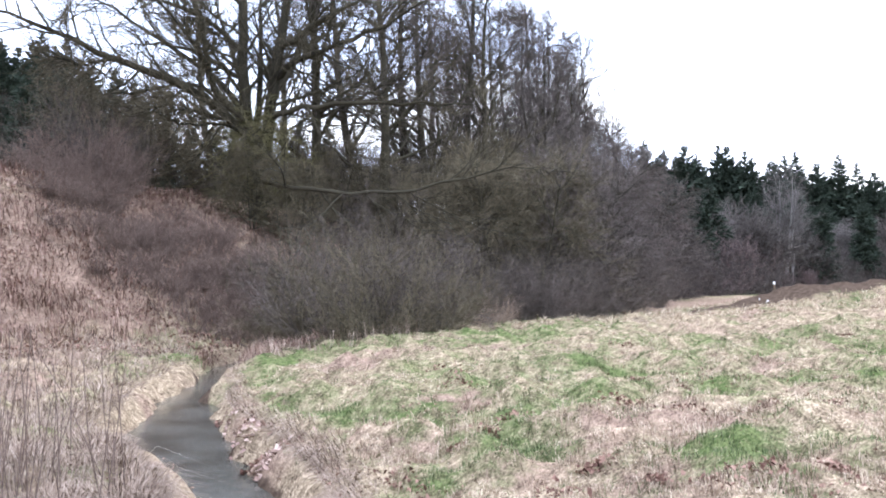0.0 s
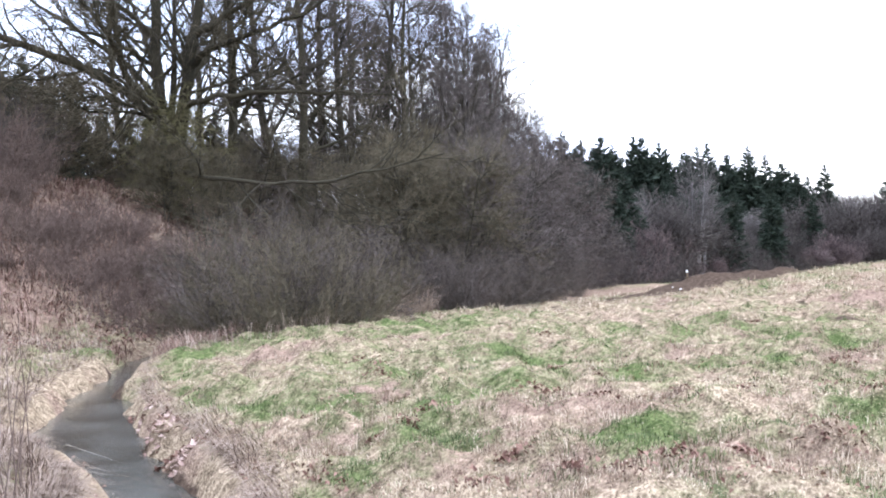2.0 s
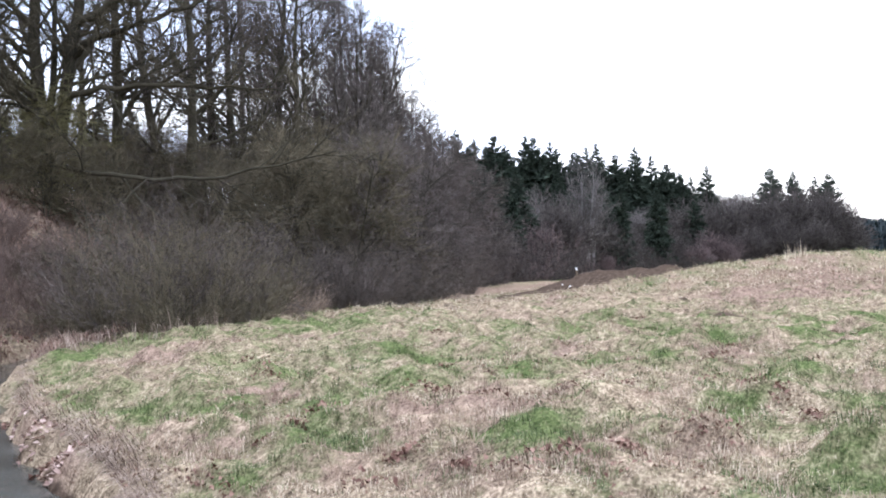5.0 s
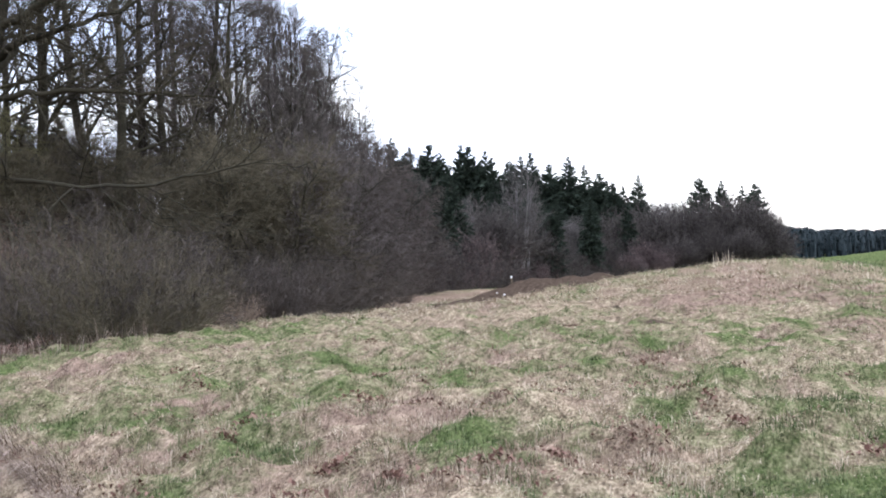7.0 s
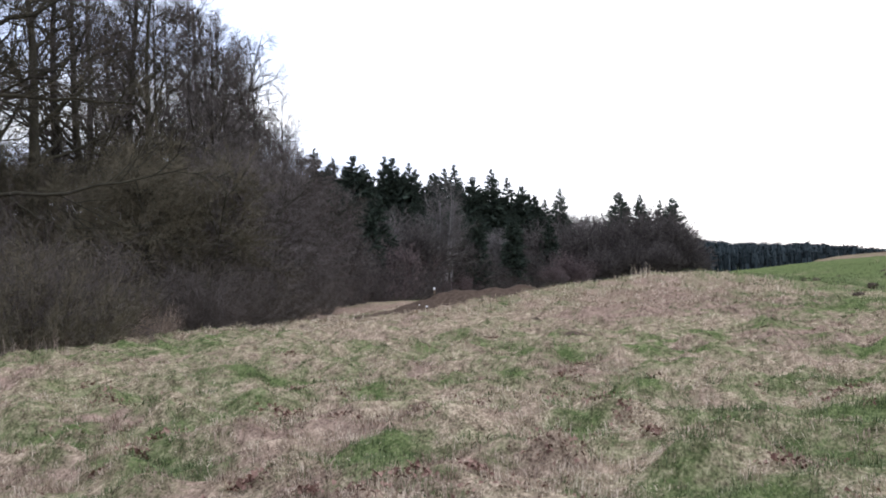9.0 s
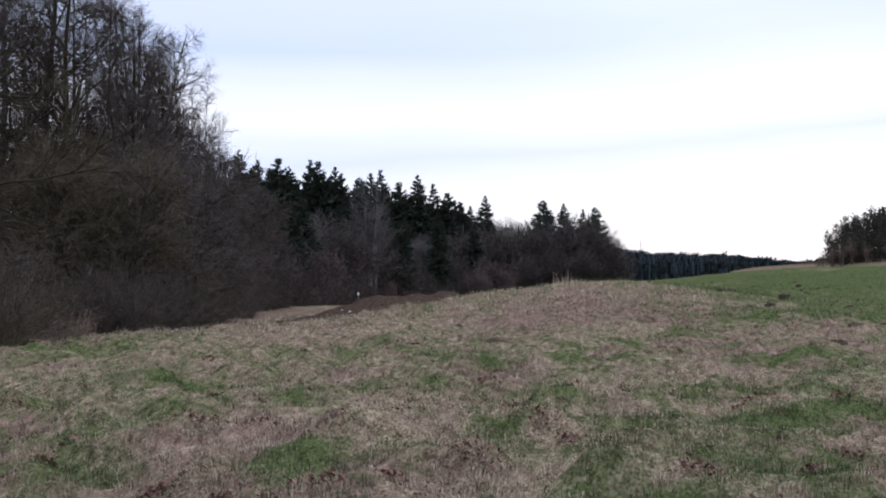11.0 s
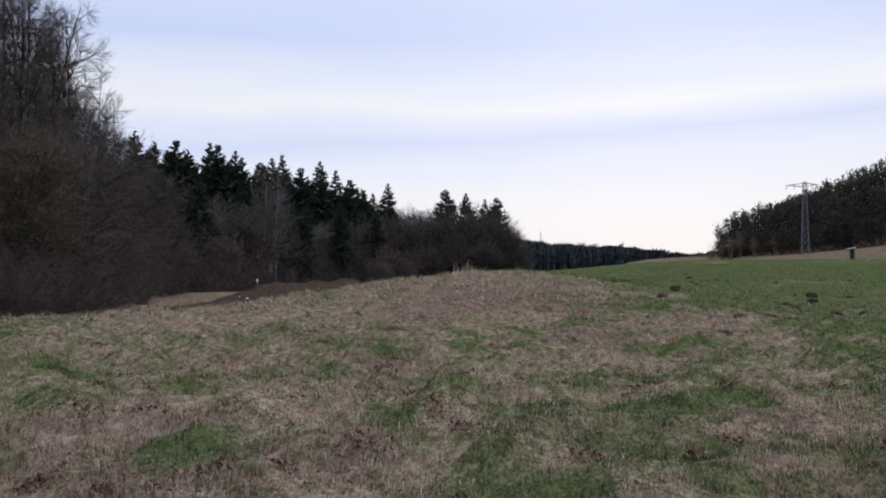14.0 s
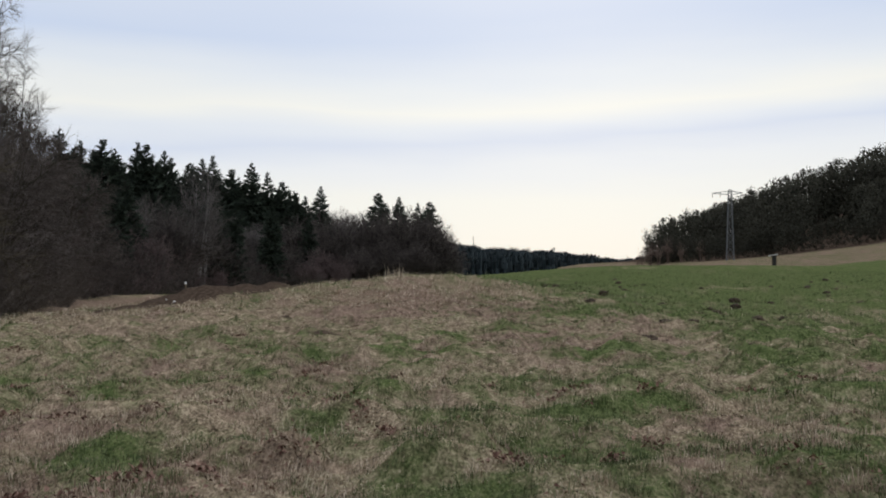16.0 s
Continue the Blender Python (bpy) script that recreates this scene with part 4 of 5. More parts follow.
for a, d, e in [(59.6, 84, 13.6), (58.4, 80, 13.0), (57.2, 82, 14.0), (56.2, 84, 13.6), (55.2, 86, 12.6), (53.4, 90, 12.2), (52, 92, 11.6), (50.5, 88, 9.4), (49.2, 90, 9.2),
                (47.8, 92, 9.0), (46.6, 95, 8.8), (59, 74, 13.4), (57.8, 90, 13.5), (60.3, 78, 14.2), (56.6, 78, 13.2), (54.4, 84, 12.2), (58, 70, 11.5), (61, 82, 14.2), (43, 98, 9.2), (62.5, 80, 14), (41.2, 105, 9)]:
    rows.append((a, d, crest_height(a, d, e)))
plant(spr, rows, "spruces of the wood", 8)

edge_trees = [bare_tree("edge_tree", 90, 14, 0.2, 4.6, TWIG_PALE, bark=BARK_PALE, low=0.34, mains=10, seconds=6, thirds=6, fourths=4, label="pale-stemmed bare tree before dark spruces",
                        lift=0.12, stems=4, lean=0.13, twig=0.012, limb_bark=TWIG_PALE)]
pale_crowns = dome_tree("pale_tree", 121, 12.0, 6.5, TWIG_PALE, "pale grey leafless tree with a rounded crown before dark spruces", n=1900, lobes=14, twig=0.018, low=0.4, category="tree")
plant([pale_crowns], [(a, d, reach(a, d, e, 11.8)) for a, d, e in ((8.7, 196, 4.5), (5.2, 200, 3.95), (6.2, 204, 3.85), (9.2, 200, 4.3), (11.7, 150, 2.8), (8.2, 204, 4.3), (5.7, 198, 3.8))], "pale crowns", 22)
plant(edge_trees[:1], [(14.7, 126, 1.08), (14.2, 128, 0.9), (11.9, 150, 0.62), (5.6, 200, 1.15), (8.9, 195, 1.1), (4.9, 205, 1.1), (6.4, 202, 1.1), (8.2, 198, 1.15), (10.9, 150, 0.75), (18.0, 120, 0.8)], "pale bare trees", 10)
L_DOME = "rounded dark brown leafless crown at the wood's edge"
domes = [dome_tree("rounded_tree", 97, 8.0, 8.0, TWIG_DUSK, L_DOME, n=2500, twig=0.037, category="tree"),
         dome_tree("rounded_tree", 98, 8.0, 7.0, TWIG_RUST, "rounded reddish leafless crown at the wood's edge", n=2400, twig=0.036, category="tree"),
         dome_tree("rounded_tree", 99, 8.0, 7.5, TWIG_RUST, "rounded purplish-grey leafless crown at the wood's edge", n=2400, twig=0.034, category="tree")]


def crowns(kind, rows, group, seed):
    """Rounded crowns by azimuth, distance and the elevation of the top."""
    plant([kind], [(a, d, reach(a, d, e, 7.8)) for a, d, e in rows], group, seed)


crowns(domes[0], [(5.4, 166, 2.8), (4.7, 160, 3.1), (3.7, 164, 3.35), (2.8, 158, 3.6), (1.9, 162, 3.55), (1.1, 158, 3.3), (0.4, 160, 2.8), (-0.2, 158, 1.6), (3.2, 152, 1.7), (1.5, 150, 1.5), (6.4, 160, 2.8),
                  (8.6, 158, 3.0), (7.6, 165, 3.3), (9.6, 150, 1.2), (10.8, 146, 0.6), (15.9, 120, 3.4), (17.2, 124, 4.2), (12.6, 140, 2.0), (19.4, 96, 1.6), (20.6, 92, 3.2), (21.4, 90, 4.6),
                  (18.5, 118, 3.4), (19.8, 112, 4.2), (13.6, 138, 2.6), (5.0, 150, 1.3)], "dark crowns at the wood's edge", 17)
crowns(domes[1], [(16.6, 108, 2.0), (18.9, 108, 2.2), (20.0, 100, 2.6), (7.0, 148, 1.2)], "reddish crowns at the wood's edge", 18)
crowns(domes[2], [(17.3, 98, 0.4), (15.7, 104, 0.0), (16.4, 101, 0.1), (14.4, 116, -0.2), (13.3, 126, 0.0), (19.2, 90, 0.6), (6.0, 146, 0.6), (8.0, 142, 0.5), (18.2, 94, -0.2)],
       "purplish crowns at the wood's edge", 19)

rows_low = []
shrubs = [bush("edge_shrub", 95, 2.6, 3.6, TWIG_DUSK, stems=24, seconds=7, thirds=8, label="dark leafless shrub at the meadow's far edge", twig=0.015),
          bush("edge_shrub", 96, 2.4, 3.6, TWIG_RUST, stems=24, seconds=7, thirds=8, label="reddish leafless shrub at the meadow's far edge", twig=0.015)]
rows = [(20.9, 66, 1.0), (20.2, 70, 0.8), (19.5, 75, 1.25), (18.8, 79, 0.9), (18.1, 83, 1.3), (17.4, 88, 1.7), (16.6, 93, 1.9), (15.9, 98, 1.0), (15.1, 106, 0.7), (14.1, 112, 0.8),
        (13.0, 114, 1.3), (12.0, 118, 0.8), (11.0, 120, 1.1), (9.9, 125, 0.9), (8.8, 130, 1.4), (7.6, 135, 1.2), (6.4, 140, 1.6), (5.2, 142, 1.2), (19.9, 84, 1.9), (17.1, 100, 2.4), (10.4, 132, 2.0), (7.0, 148, 2.2)]
for a, d, e in ((19.0, 104, 4.5), (18.3, 112, 5.2), (20.1, 98, 4.2), (12.4, 138, 3.4), (10.2, 146, 3.6), (13.7, 140, 4.2), (15.8, 134, 4.4), (8.2, 156, 3.0), (20.9, 106, 5.4)):
    rows_low.append((a, d, crest_height(a, d, e)))
plant(spr, rows_low, "spruces at the wood's edge", 16)
plant([shrubs[0], shrubs[1], shrubs[0]], [(a, d, s * (0.72 if a < 15 else 0.9)) for a, d, s in rows], "shrubs at the meadow's edge", 15)

# pine wood on the hill to the right
pines = [dome_tree("hill_pine", 100 + i, 18, 7.6, PINE, "dark pine of the wood on the hill", n=430, lobes=12, twig=0.24, low=0.05, category="conifer", stems=1, even=True) for i in range(3)]
rows = []
edge_az, edge_el = [-26, -25, -20.3, -15.6, -13, -12.3, -11.9], [6.9, 6.6, 5.1, 3.4, 2.6, 2.3, 1.6]
for k in range(11):
    for _ in range(14):
        a = rng_w.uniform(-38, -12.0)
        d = 390 + 22 * k + rng_w.uniform(-9, 9)
        x, y = polar(a, d)
        if x < 82 + 1.5 * k:
            continue
        e = float(np.interp(a, edge_az, edge_el)) - (0.15 + 0.11 * (10 - k)) * abs(rng_w.normal(0, 1)) * np.interp(a, [-25, -14], [1.6, 0.4])
        s = (1.6 + d * math.tan(radians(e)) - float(land(x, y))) / 17.6
        rows.append((a, d, min(max(s, 0.55), 1.25)))
rows = [r for i, r in enumerate(rows) if r[0] < -13.4 or i % 2]
for i in range(44):
    a = -13.0 - 0.36 * i + rng_w.uniform(-0.15, 0.15)
    rows.append((a, 384 + rng_w.uniform(-5, 5), rng_w.uniform(0.5, 0.72)))
for i in range(46):
    a = -13.2 - 0.32 * i + rng_w.uniform(-0.12, 0.12)
    for d, drop in ((470 + rng_w.uniform(-15, 15), 0.4), (545 + rng_w.uniform(-15, 15), 0.06)):
        x, y = polar(a, d)
        s = (1.6 + d * math.tan(radians(float(np.interp(a, edge_az, edge_el)) - drop + 0.3 - 0.22 * abs(rng_w.normal()))) - float(land(x, y))) / 17.8
        rows.append((a, d, min(max(s, 0.6), 1.7)))
for i in range(12):
    rows.append((-12.35 - 0.15 * i + rng_w.uniform(-0.05, 0.05), 388 + rng_w.uniform(0, 22), rng_w.uniform(0.55, 0.78)))
plant(pines, rows, "pines on the hill", 13)

hill_bare = dome_tree("hill_birch", 120, 12.0, 7.0, TWIG_RED, "thin brownish leafless tree at the end of the pine wood", n=420, twig=0.07, low=0.1, category="tree")
plant([hill_bare], [(-12.0, 384, 0.75), (-12.4, 380, 0.95), (-12.9, 378, 0.9), (-13.4, 382, 1.0), (-14.2, 380, 0.8), (-15.3, 384, 0.8), (-11.7, 388, 0.45)], "bare trees on the hill", 21)


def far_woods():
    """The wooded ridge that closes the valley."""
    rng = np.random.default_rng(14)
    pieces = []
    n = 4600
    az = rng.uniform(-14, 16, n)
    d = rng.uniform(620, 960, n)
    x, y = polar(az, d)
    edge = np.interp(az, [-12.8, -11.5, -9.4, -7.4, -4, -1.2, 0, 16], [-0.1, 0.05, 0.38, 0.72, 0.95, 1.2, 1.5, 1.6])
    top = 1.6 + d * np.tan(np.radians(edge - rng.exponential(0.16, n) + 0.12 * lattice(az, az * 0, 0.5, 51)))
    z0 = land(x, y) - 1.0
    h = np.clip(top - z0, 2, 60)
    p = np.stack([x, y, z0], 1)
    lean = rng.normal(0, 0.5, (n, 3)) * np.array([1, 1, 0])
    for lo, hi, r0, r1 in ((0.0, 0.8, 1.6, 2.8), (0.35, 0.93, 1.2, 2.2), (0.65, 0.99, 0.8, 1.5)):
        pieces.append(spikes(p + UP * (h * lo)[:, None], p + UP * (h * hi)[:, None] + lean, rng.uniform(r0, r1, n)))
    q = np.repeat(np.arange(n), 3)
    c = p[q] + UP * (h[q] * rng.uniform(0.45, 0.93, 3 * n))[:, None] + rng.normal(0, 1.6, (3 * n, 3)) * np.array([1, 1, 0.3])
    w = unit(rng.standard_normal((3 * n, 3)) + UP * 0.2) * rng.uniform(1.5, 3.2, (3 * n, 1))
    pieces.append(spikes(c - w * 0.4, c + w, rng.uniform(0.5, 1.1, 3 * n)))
    ob = new("far_woods", mesh_of("far_woods", pieces, HAZE_PINE))
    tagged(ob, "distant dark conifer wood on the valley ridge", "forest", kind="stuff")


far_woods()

plant([pale_crowns], [(a, d, reach(a, d, e, 11.8)) for a, d, e in ((-2.9, 985, 1.28), (-3.6, 990, 1.22), (-4.3, 985, 1.24), (-5.0, 995, 1.14), (-5.7, 985, 1.02), (-6.3, 990, 0.92))], "pale crowns on the ridge", 26)


def mast():
    """A thin pole that stands out of the far wood."""
    root = new("radio_mast")
    line = np.array([[(0, 0, -1), (0, 0, 15), (0, 0, 30)]], float)
    part("pole", mesh_of("pole", [tubes(line, np.array([[0.3, 0.25, 0.2]]), 6)], STEEL), root)
    part("aerial", mesh_of("aerial", [tubes(np.array([[(-0.9, 0, 27), (0, 0, 27.1), (0.9, 0, 27)]], float), np.full((1, 3), 0.15), 4)], STEEL), root)
    x, y, z = spot(-1.84, 985)
    root.matrix_basis = pose(x, y, z) @ Matrix.Scale((1.6 + 985 * math.tan(radians(1.75)) - z) / 30, 4)
    tagged(root, "thin grey radio mast above the far wood", "mast")


mast()

# ---- grass and small growth ----


def blades(n, seed, chance, low, high, lean, width, name, mat, label, az0=-31, az1=66, lo=6.0, hi=46.0, gap=0.55, toward=False):
    """Single bent blades, denser where they stand nearer; chance(x, y, green, russet, rng) says where they grow."""
    rng = np.random.default_rng(seed)
    az = rng.uniform(az0, az1, n * 4)
    d = lo * (hi / lo) ** (rng.random(n * 4) ** 1.1)
    x, y = polar(az, d)
    x, y = x + rng.normal(0, 0.05, len(x)), y + rng.normal(0, 0.05, len(x))
    g, r, s = masks(x, y)
    gone = stream_gap(x, y)
    keep = (rng.random(len(x)) < chance(x, y, g, r)) & (s < 0.6) & (gone > gap)
    x, y, d = x[keep][:n], y[keep][:n], d[keep][:n]
    k = len(x)
    p = np.stack([x, y, land(x, y) - 0.015], 1)
    clump = lattice(x, y, 0.5, 31)
    h = rng.uniform(low, high, k) * (0.5 + 1.0 * clump ** 1.5)
    turn = 2 * np.pi * (lattice(x, y, 0.8, 32) * 1.7) + rng.normal(0, 1.3, k)
    if toward:
        e = 0.05
        turn = np.arctan2(stream_gap(x, y - e) - stream_gap(x, y + e), stream_gap(x - e, y) - stream_gap(x + e, y)) + rng.normal(0, 0.6, k)
    out = np.stack([np.cos(turn), np.sin(turn), np.zeros(k)], 1)
    side = np.stack([-np.sin(turn), np.cos(turn), np.zeros(k)], 1)
    w = (width * (0.7 + d / 20))[:, None]
    bend = (lean * rng.uniform(0.3, 1.4, k))[:, None]
    mid = p + UP * (h * 0.6)[:, None] + out * bend * (h * 0.45)[:, None]
    tip = p + UP * (h * np.clip(1.05 - 0.55 * bend[:, 0], -0.2 if toward else 0.12, 1))[:, None] + out * bend * (h * 1.3)[:, None]
    v = np.stack([p - side * w, p + side * w, mid - side * w * 0.8, mid + side * w * 0.8, tip], 1)
    i = np.arange(k)[:, None] * 5
    f = np.concatenate([i + [0, 1, 3], i + [0, 3, 2], i + [2, 3, 4]], 1)
    tagged(new(name, mesh_of(name, [(v.reshape(-1, 3), f.reshape(-1, 3))], mat)), label, "grass", kind="stuff")


def on_left(x, y):
    """The rough slope across the brook."""
    return (x < np.interp(y, STREAM[:12, 1], STREAM[:12, 0])) & (foot_x(y) - x < 14)


blades(70000, 201, lambda x, y, g, r: np.where(on_left(x, y), 0.2, (1 - 0.9 * smooth_step(0.34, 0.74, g)) * (1 - 0.6 * smooth_step(0.3, 0.5, r)) * (0.45 + 0.7 * lattice(x, y, 0.5, 31))), 0.02, 0.06, 1.9, 0.0026,
       "dry_grass", STRAW, "matted straw-coloured winter grass on the meadow")
blades(60000, 202, lambda x, y, g, r: (0.12 + 0.88 * smooth_step(0.36, 0.74, g)) * (0.35 + lattice(x, y, 0.5, 31)) * np.where(on_left(x, y), np.where(g > 0.6, 1.0, 0.2), 1), 0.025, 0.075, 1.3, 0.0028, "green_grass", GREEN,
       "fresh green grass tufts among the straw")
blades(18000, 205, lambda x, y, g, r: smooth_step(0.3, 0.5, r) * (1 - 0.7 * smooth_step(0.42, 0.76, g)), 0.025, 0.08, 1.5, 0.003, "withered_herbs", STALK, "brown withered herbs matted in the meadow")
blades(30000, 203, lambda x, y, g, r: on_left(x, y) * (0.3 + lattice(x, y, 1.1, 33)), 0.14, 0.44, 1.1, 0.0034, "tall_dry_grass", PINKISH,
       "tall pale dry grass on the slope beside the brook", az0=36, az1=66, lo=6, hi=46, gap=0.95)
blades(16000, 208, lambda x, y, g, r: on_left(x, y) * smooth_step(1.0, 4.0, foot_x(y) - x + 2.5 * lattice(x, y, 2.5, 34) - 1.2), 0.2, 0.55, 0.9, 0.005, "withered_bracken", BRACKEN,
       "reddish withered bracken and grass on the upper slope", az0=38, az1=66, lo=20, hi=46)
blades(420, 211, lambda x, y, g, r: smooth_step(0.3, 0.8, lattice(x, y, 0.6, 35)) * (x > foot_x(y) + 0.5), 0.25, 0.75, 0.7, 0.0028, "tall_foot_grass", PINKISH,
       "pale dry grass tufts at the foot of the thicket", az0=36, az1=47, lo=22.5, hi=26.5)
blades(4200, 214, lambda x, y, g, r: smooth_step(0.25, 0.7, lattice(x, y, 0.9, 39)) * smooth_step(-4.5, -2.5, foot_x(y) - x), 0.15, 0.5, 0.9, 0.0036, "rusty_foot_grass", BRACKEN,
       "rusty dry grass between the brook and the thicket", az0=39.5, az1=49, lo=20, hi=27)
blades(24000, 204, lambda x, y, g, r: smooth_step(1.3, 0.7, stream_gap(x, y)), 0.1, 0.24, 1.3, 0.0034, "overhanging_grass", PINKISH,
       "dry grass hanging over the edge of the brook", az0=34, az1=62, lo=6, hi=30, gap=0.72, toward=True)

blades(9000, 212, lambda x, y, g, r: smooth_step(0.66, 0.85, lattice(x, y, 0.42, 36)) * np.where(on_left(x, y), 0, 1), 0.06, 0.15, 1.0, 0.0024, "straw_tufts", STRAW,
       "upright tufts of pale straw in the meadow", lo=6.2, hi=34)
blades(7000, 213, lambda x, y, g, r: smooth_step(0.7, 0.86, lattice(x, y, 0.36, 37)) * np.where(on_left(x, y), 0, 1), 0.05, 0.13, 0.9, 0.003, "grass_tussocks", GREEN,
       "upright tussocks of green grass in the meadow", lo=6.2, hi=34)


def tussocks(n, seed, chance, low, high, wide, each, name, mat, label, az0=-30, az1=50, lo=6.2, hi=34.0):
    """Clumps of grass: blades that spread from a common foot on a small hump."""
    rng = np.random.default_rng(seed)
    az, d = rng.uniform(az0, az1, n * 5), lo * (hi / lo) ** rng.random(n * 5)
    x, y = polar(az, d)
    g, r, s = masks(x, y)
    keep = (rng.random(len(x)) < chance(x, y, g, r)) & (s < 0.5) & (stream_gap(x, y) > 0.9) & ~on_left(x, y)
    x, y, d = x[keep][:n], y[keep][:n], d[keep][:n]
    k = len(x)
    size = rng.uniform(0.5, 1.3, k)
    a, q = rng.uniform(0, 2 * np.pi, (k, each)), np.sqrt(rng.random((k, each)))
    off = q * wide * size[:, None]
    px, py = x[:, None] + np.cos(a) * off, y[:, None] + np.sin(a) * off * 0.8
    foot = np.stack([px, py, land(px, py) - 0.02 + 0.035 * (1 - q ** 2) * size[:, None]], -1).reshape(-1, 3)
    h = (rng.uniform(low, high, (k, each)) * size[:, None] * (1.1 - 0.45 * q)).ravel()
    turn = (a + rng.normal(0, 0.9, a.shape)).ravel()
    bend = (rng.uniform(0.2, 1.0, a.shape) * (0.4 + q)).ravel()[:, None]
    out = np.stack([np.cos(turn), np.sin(turn), np.zeros(len(turn))], 1)
    side = np.stack([-np.sin(turn), np.cos(turn), np.zeros(len(turn))], 1) * np.repeat(0.0026 * (0.7 + d / 20), each)[:, None]
    mid = foot + UP * (h * 0.62)[:, None] + out * bend * (h * 0.4)[:, None]
    tip = foot + UP * (h * (1.05 - 0.45 * bend[:, 0]))[:, None] + out * bend * (h * 1.15)[:, None]
    v = np.stack([foot - side, foot + side, mid - side * 0.8, mid + side * 0.8, tip], 1)
    i = np.arange(len(foot))[:, None] * 5
    f = np.concatenate([i + [0, 1, 3], i + [0, 3, 2], i + [2, 3, 4]], 1)
    tagged(new(name, mesh_of(name, [(v.reshape(-1, 3), f.reshape(-1, 3))], mat)), label, "grass", kind="stuff")


tussocks(1500, 221, lambda x, y, g, r: (1 - smooth_step(0.4, 0.75, g)) * (0.3 + 0.7 * lattice(x, y, 1.4, 38)), 0.05, 0.12, 0.13, 26, "straw_tussocks", STRAW_PALE,
         "humped tussocks of dry straw-coloured grass")
tussocks(1500, 222, lambda x, y, g, r: smooth_step(0.42, 0.8, g), 0.05, 0.12, 0.14, 26, "green_tussocks", GREEN_DEEP, "humped tussocks of fresh green grass")
tussocks(700, 223, lambda x, y, g, r: smooth_step(0.35, 0.7, r) * (1 - 0.8 * smooth_step(0.45, 0.75, g)), 0.05, 0.13, 0.15, 26, "withered_tussocks", STALK,
         "humped tussocks of reddish-brown withered grass")

blades(26000, 206, lambda x, y, g, r: np.where(on_left(x, y), 0.0, 1 - smooth_step(0.3, 0.62, g)), 0.10, 0.22, 1.2, 0.0028, "distant_dry_grass", STRAW,
       "tufts of straw-coloured grass further up the meadow", az0=-28, az1=40, lo=28, hi=95)
blades(26000, 207, lambda x, y, g, r: smooth_step(0.35, 0.8, g), 0.10, 0.2, 0.8, 0.0028, "distant_green_grass", GREEN,
       "green grass further up the meadow", az0=-28, az1=36, lo=28, hi=95)


def leaves():
    """Fallen leaves on the meadow and along the brook."""
    rng = np.random.default_rng(203)
    n = 7000
    az, d = rng.uniform(-28, 62, n), 6 * (40 / 6) ** rng.random(n)
    x, y = polar(az, d)
    keep = ((lattice(x, y, 0.9, 41) > 0.66) | (stream_gap(x, y) < 1.3)) & (stream_gap(x, y) > 0.35)
    x, y = x[keep], y[keep]
    k = len(x)
    c = np.stack([x, y, land(x, y) + rng.uniform(0.02, 0.08, k)], 1)
    a, r = rng.uniform(0, 6.28, k), rng.uniform(0.013, 0.03, k)
    u = np.stack([np.cos(a), np.sin(a), rng.normal(0, 0.35, k)], 1) * r[:, None]
    w = np.stack([-np.sin(a), np.cos(a), rng.normal(0, 0.35, k)], 1) * (r * 0.6)[:, None]
    b = np.array([0, 0, 0.012])
    v = np.stack([c - u, c - w + b, c + u, c + w + b], 1)
    i = np.arange(k)[:, None] * 4
    f = np.concatenate([i + [0, 1, 2], i + [0, 2, 3]], 1)
    tagged(new("fallen_leaves", mesh_of("fallen_leaves", [(v.reshape(-1, 3), f.reshape(-1, 3))], LEAF)), "curled brown fallen leaves scattered on the grass", "leaves", kind="stuff")


leaves()


def bank_litter():
    """Leaf litter between the grasses of the wooded slope."""
    rng = np.random.default_rng(209)
    n = 15000
    az, d = rng.uniform(38, 64, n), rng.uniform(22, 44, n)
    x, y = polar(az, d)
    keep = on_left(x, y) & (foot_x(y) - x > -1.0) & (lattice(x, y, 1.6, 42) > 0.35)
    x, y = x[keep], y[keep]
    k = len(x)
    c = np.stack([x, y, land(x, y) + rng.uniform(0.02, 0.16, k)], 1)
    a, r = rng.uniform(0, 6.28, k), rng.uniform(0.03, 0.06, k)
    u = np.stack([np.cos(a), np.sin(a), rng.normal(0, 0.5, k)], 1) * r[:, None]
    w = np.stack([-np.sin(a), np.cos(a), rng.normal(0, 0.5, k)], 1) * (r * 0.7)[:, None]
    b = np.array([0, 0, 0.02])
    v = np.stack([c - u, c - w + b, c + u, c + w + b], 1)
    i = np.arange(k)[:, None] * 4
    f = np.concatenate([i + [0, 1, 2], i + [0, 2, 3]], 1)
    tagged(new("bank_leaves", mesh_of("bank_leaves", [(v.reshape(-1, 3), f.reshape(-1, 3))], LEAF)), "reddish-brown leaf litter on the wooded slope", "leaves", kind="stuff")


bank_litter()


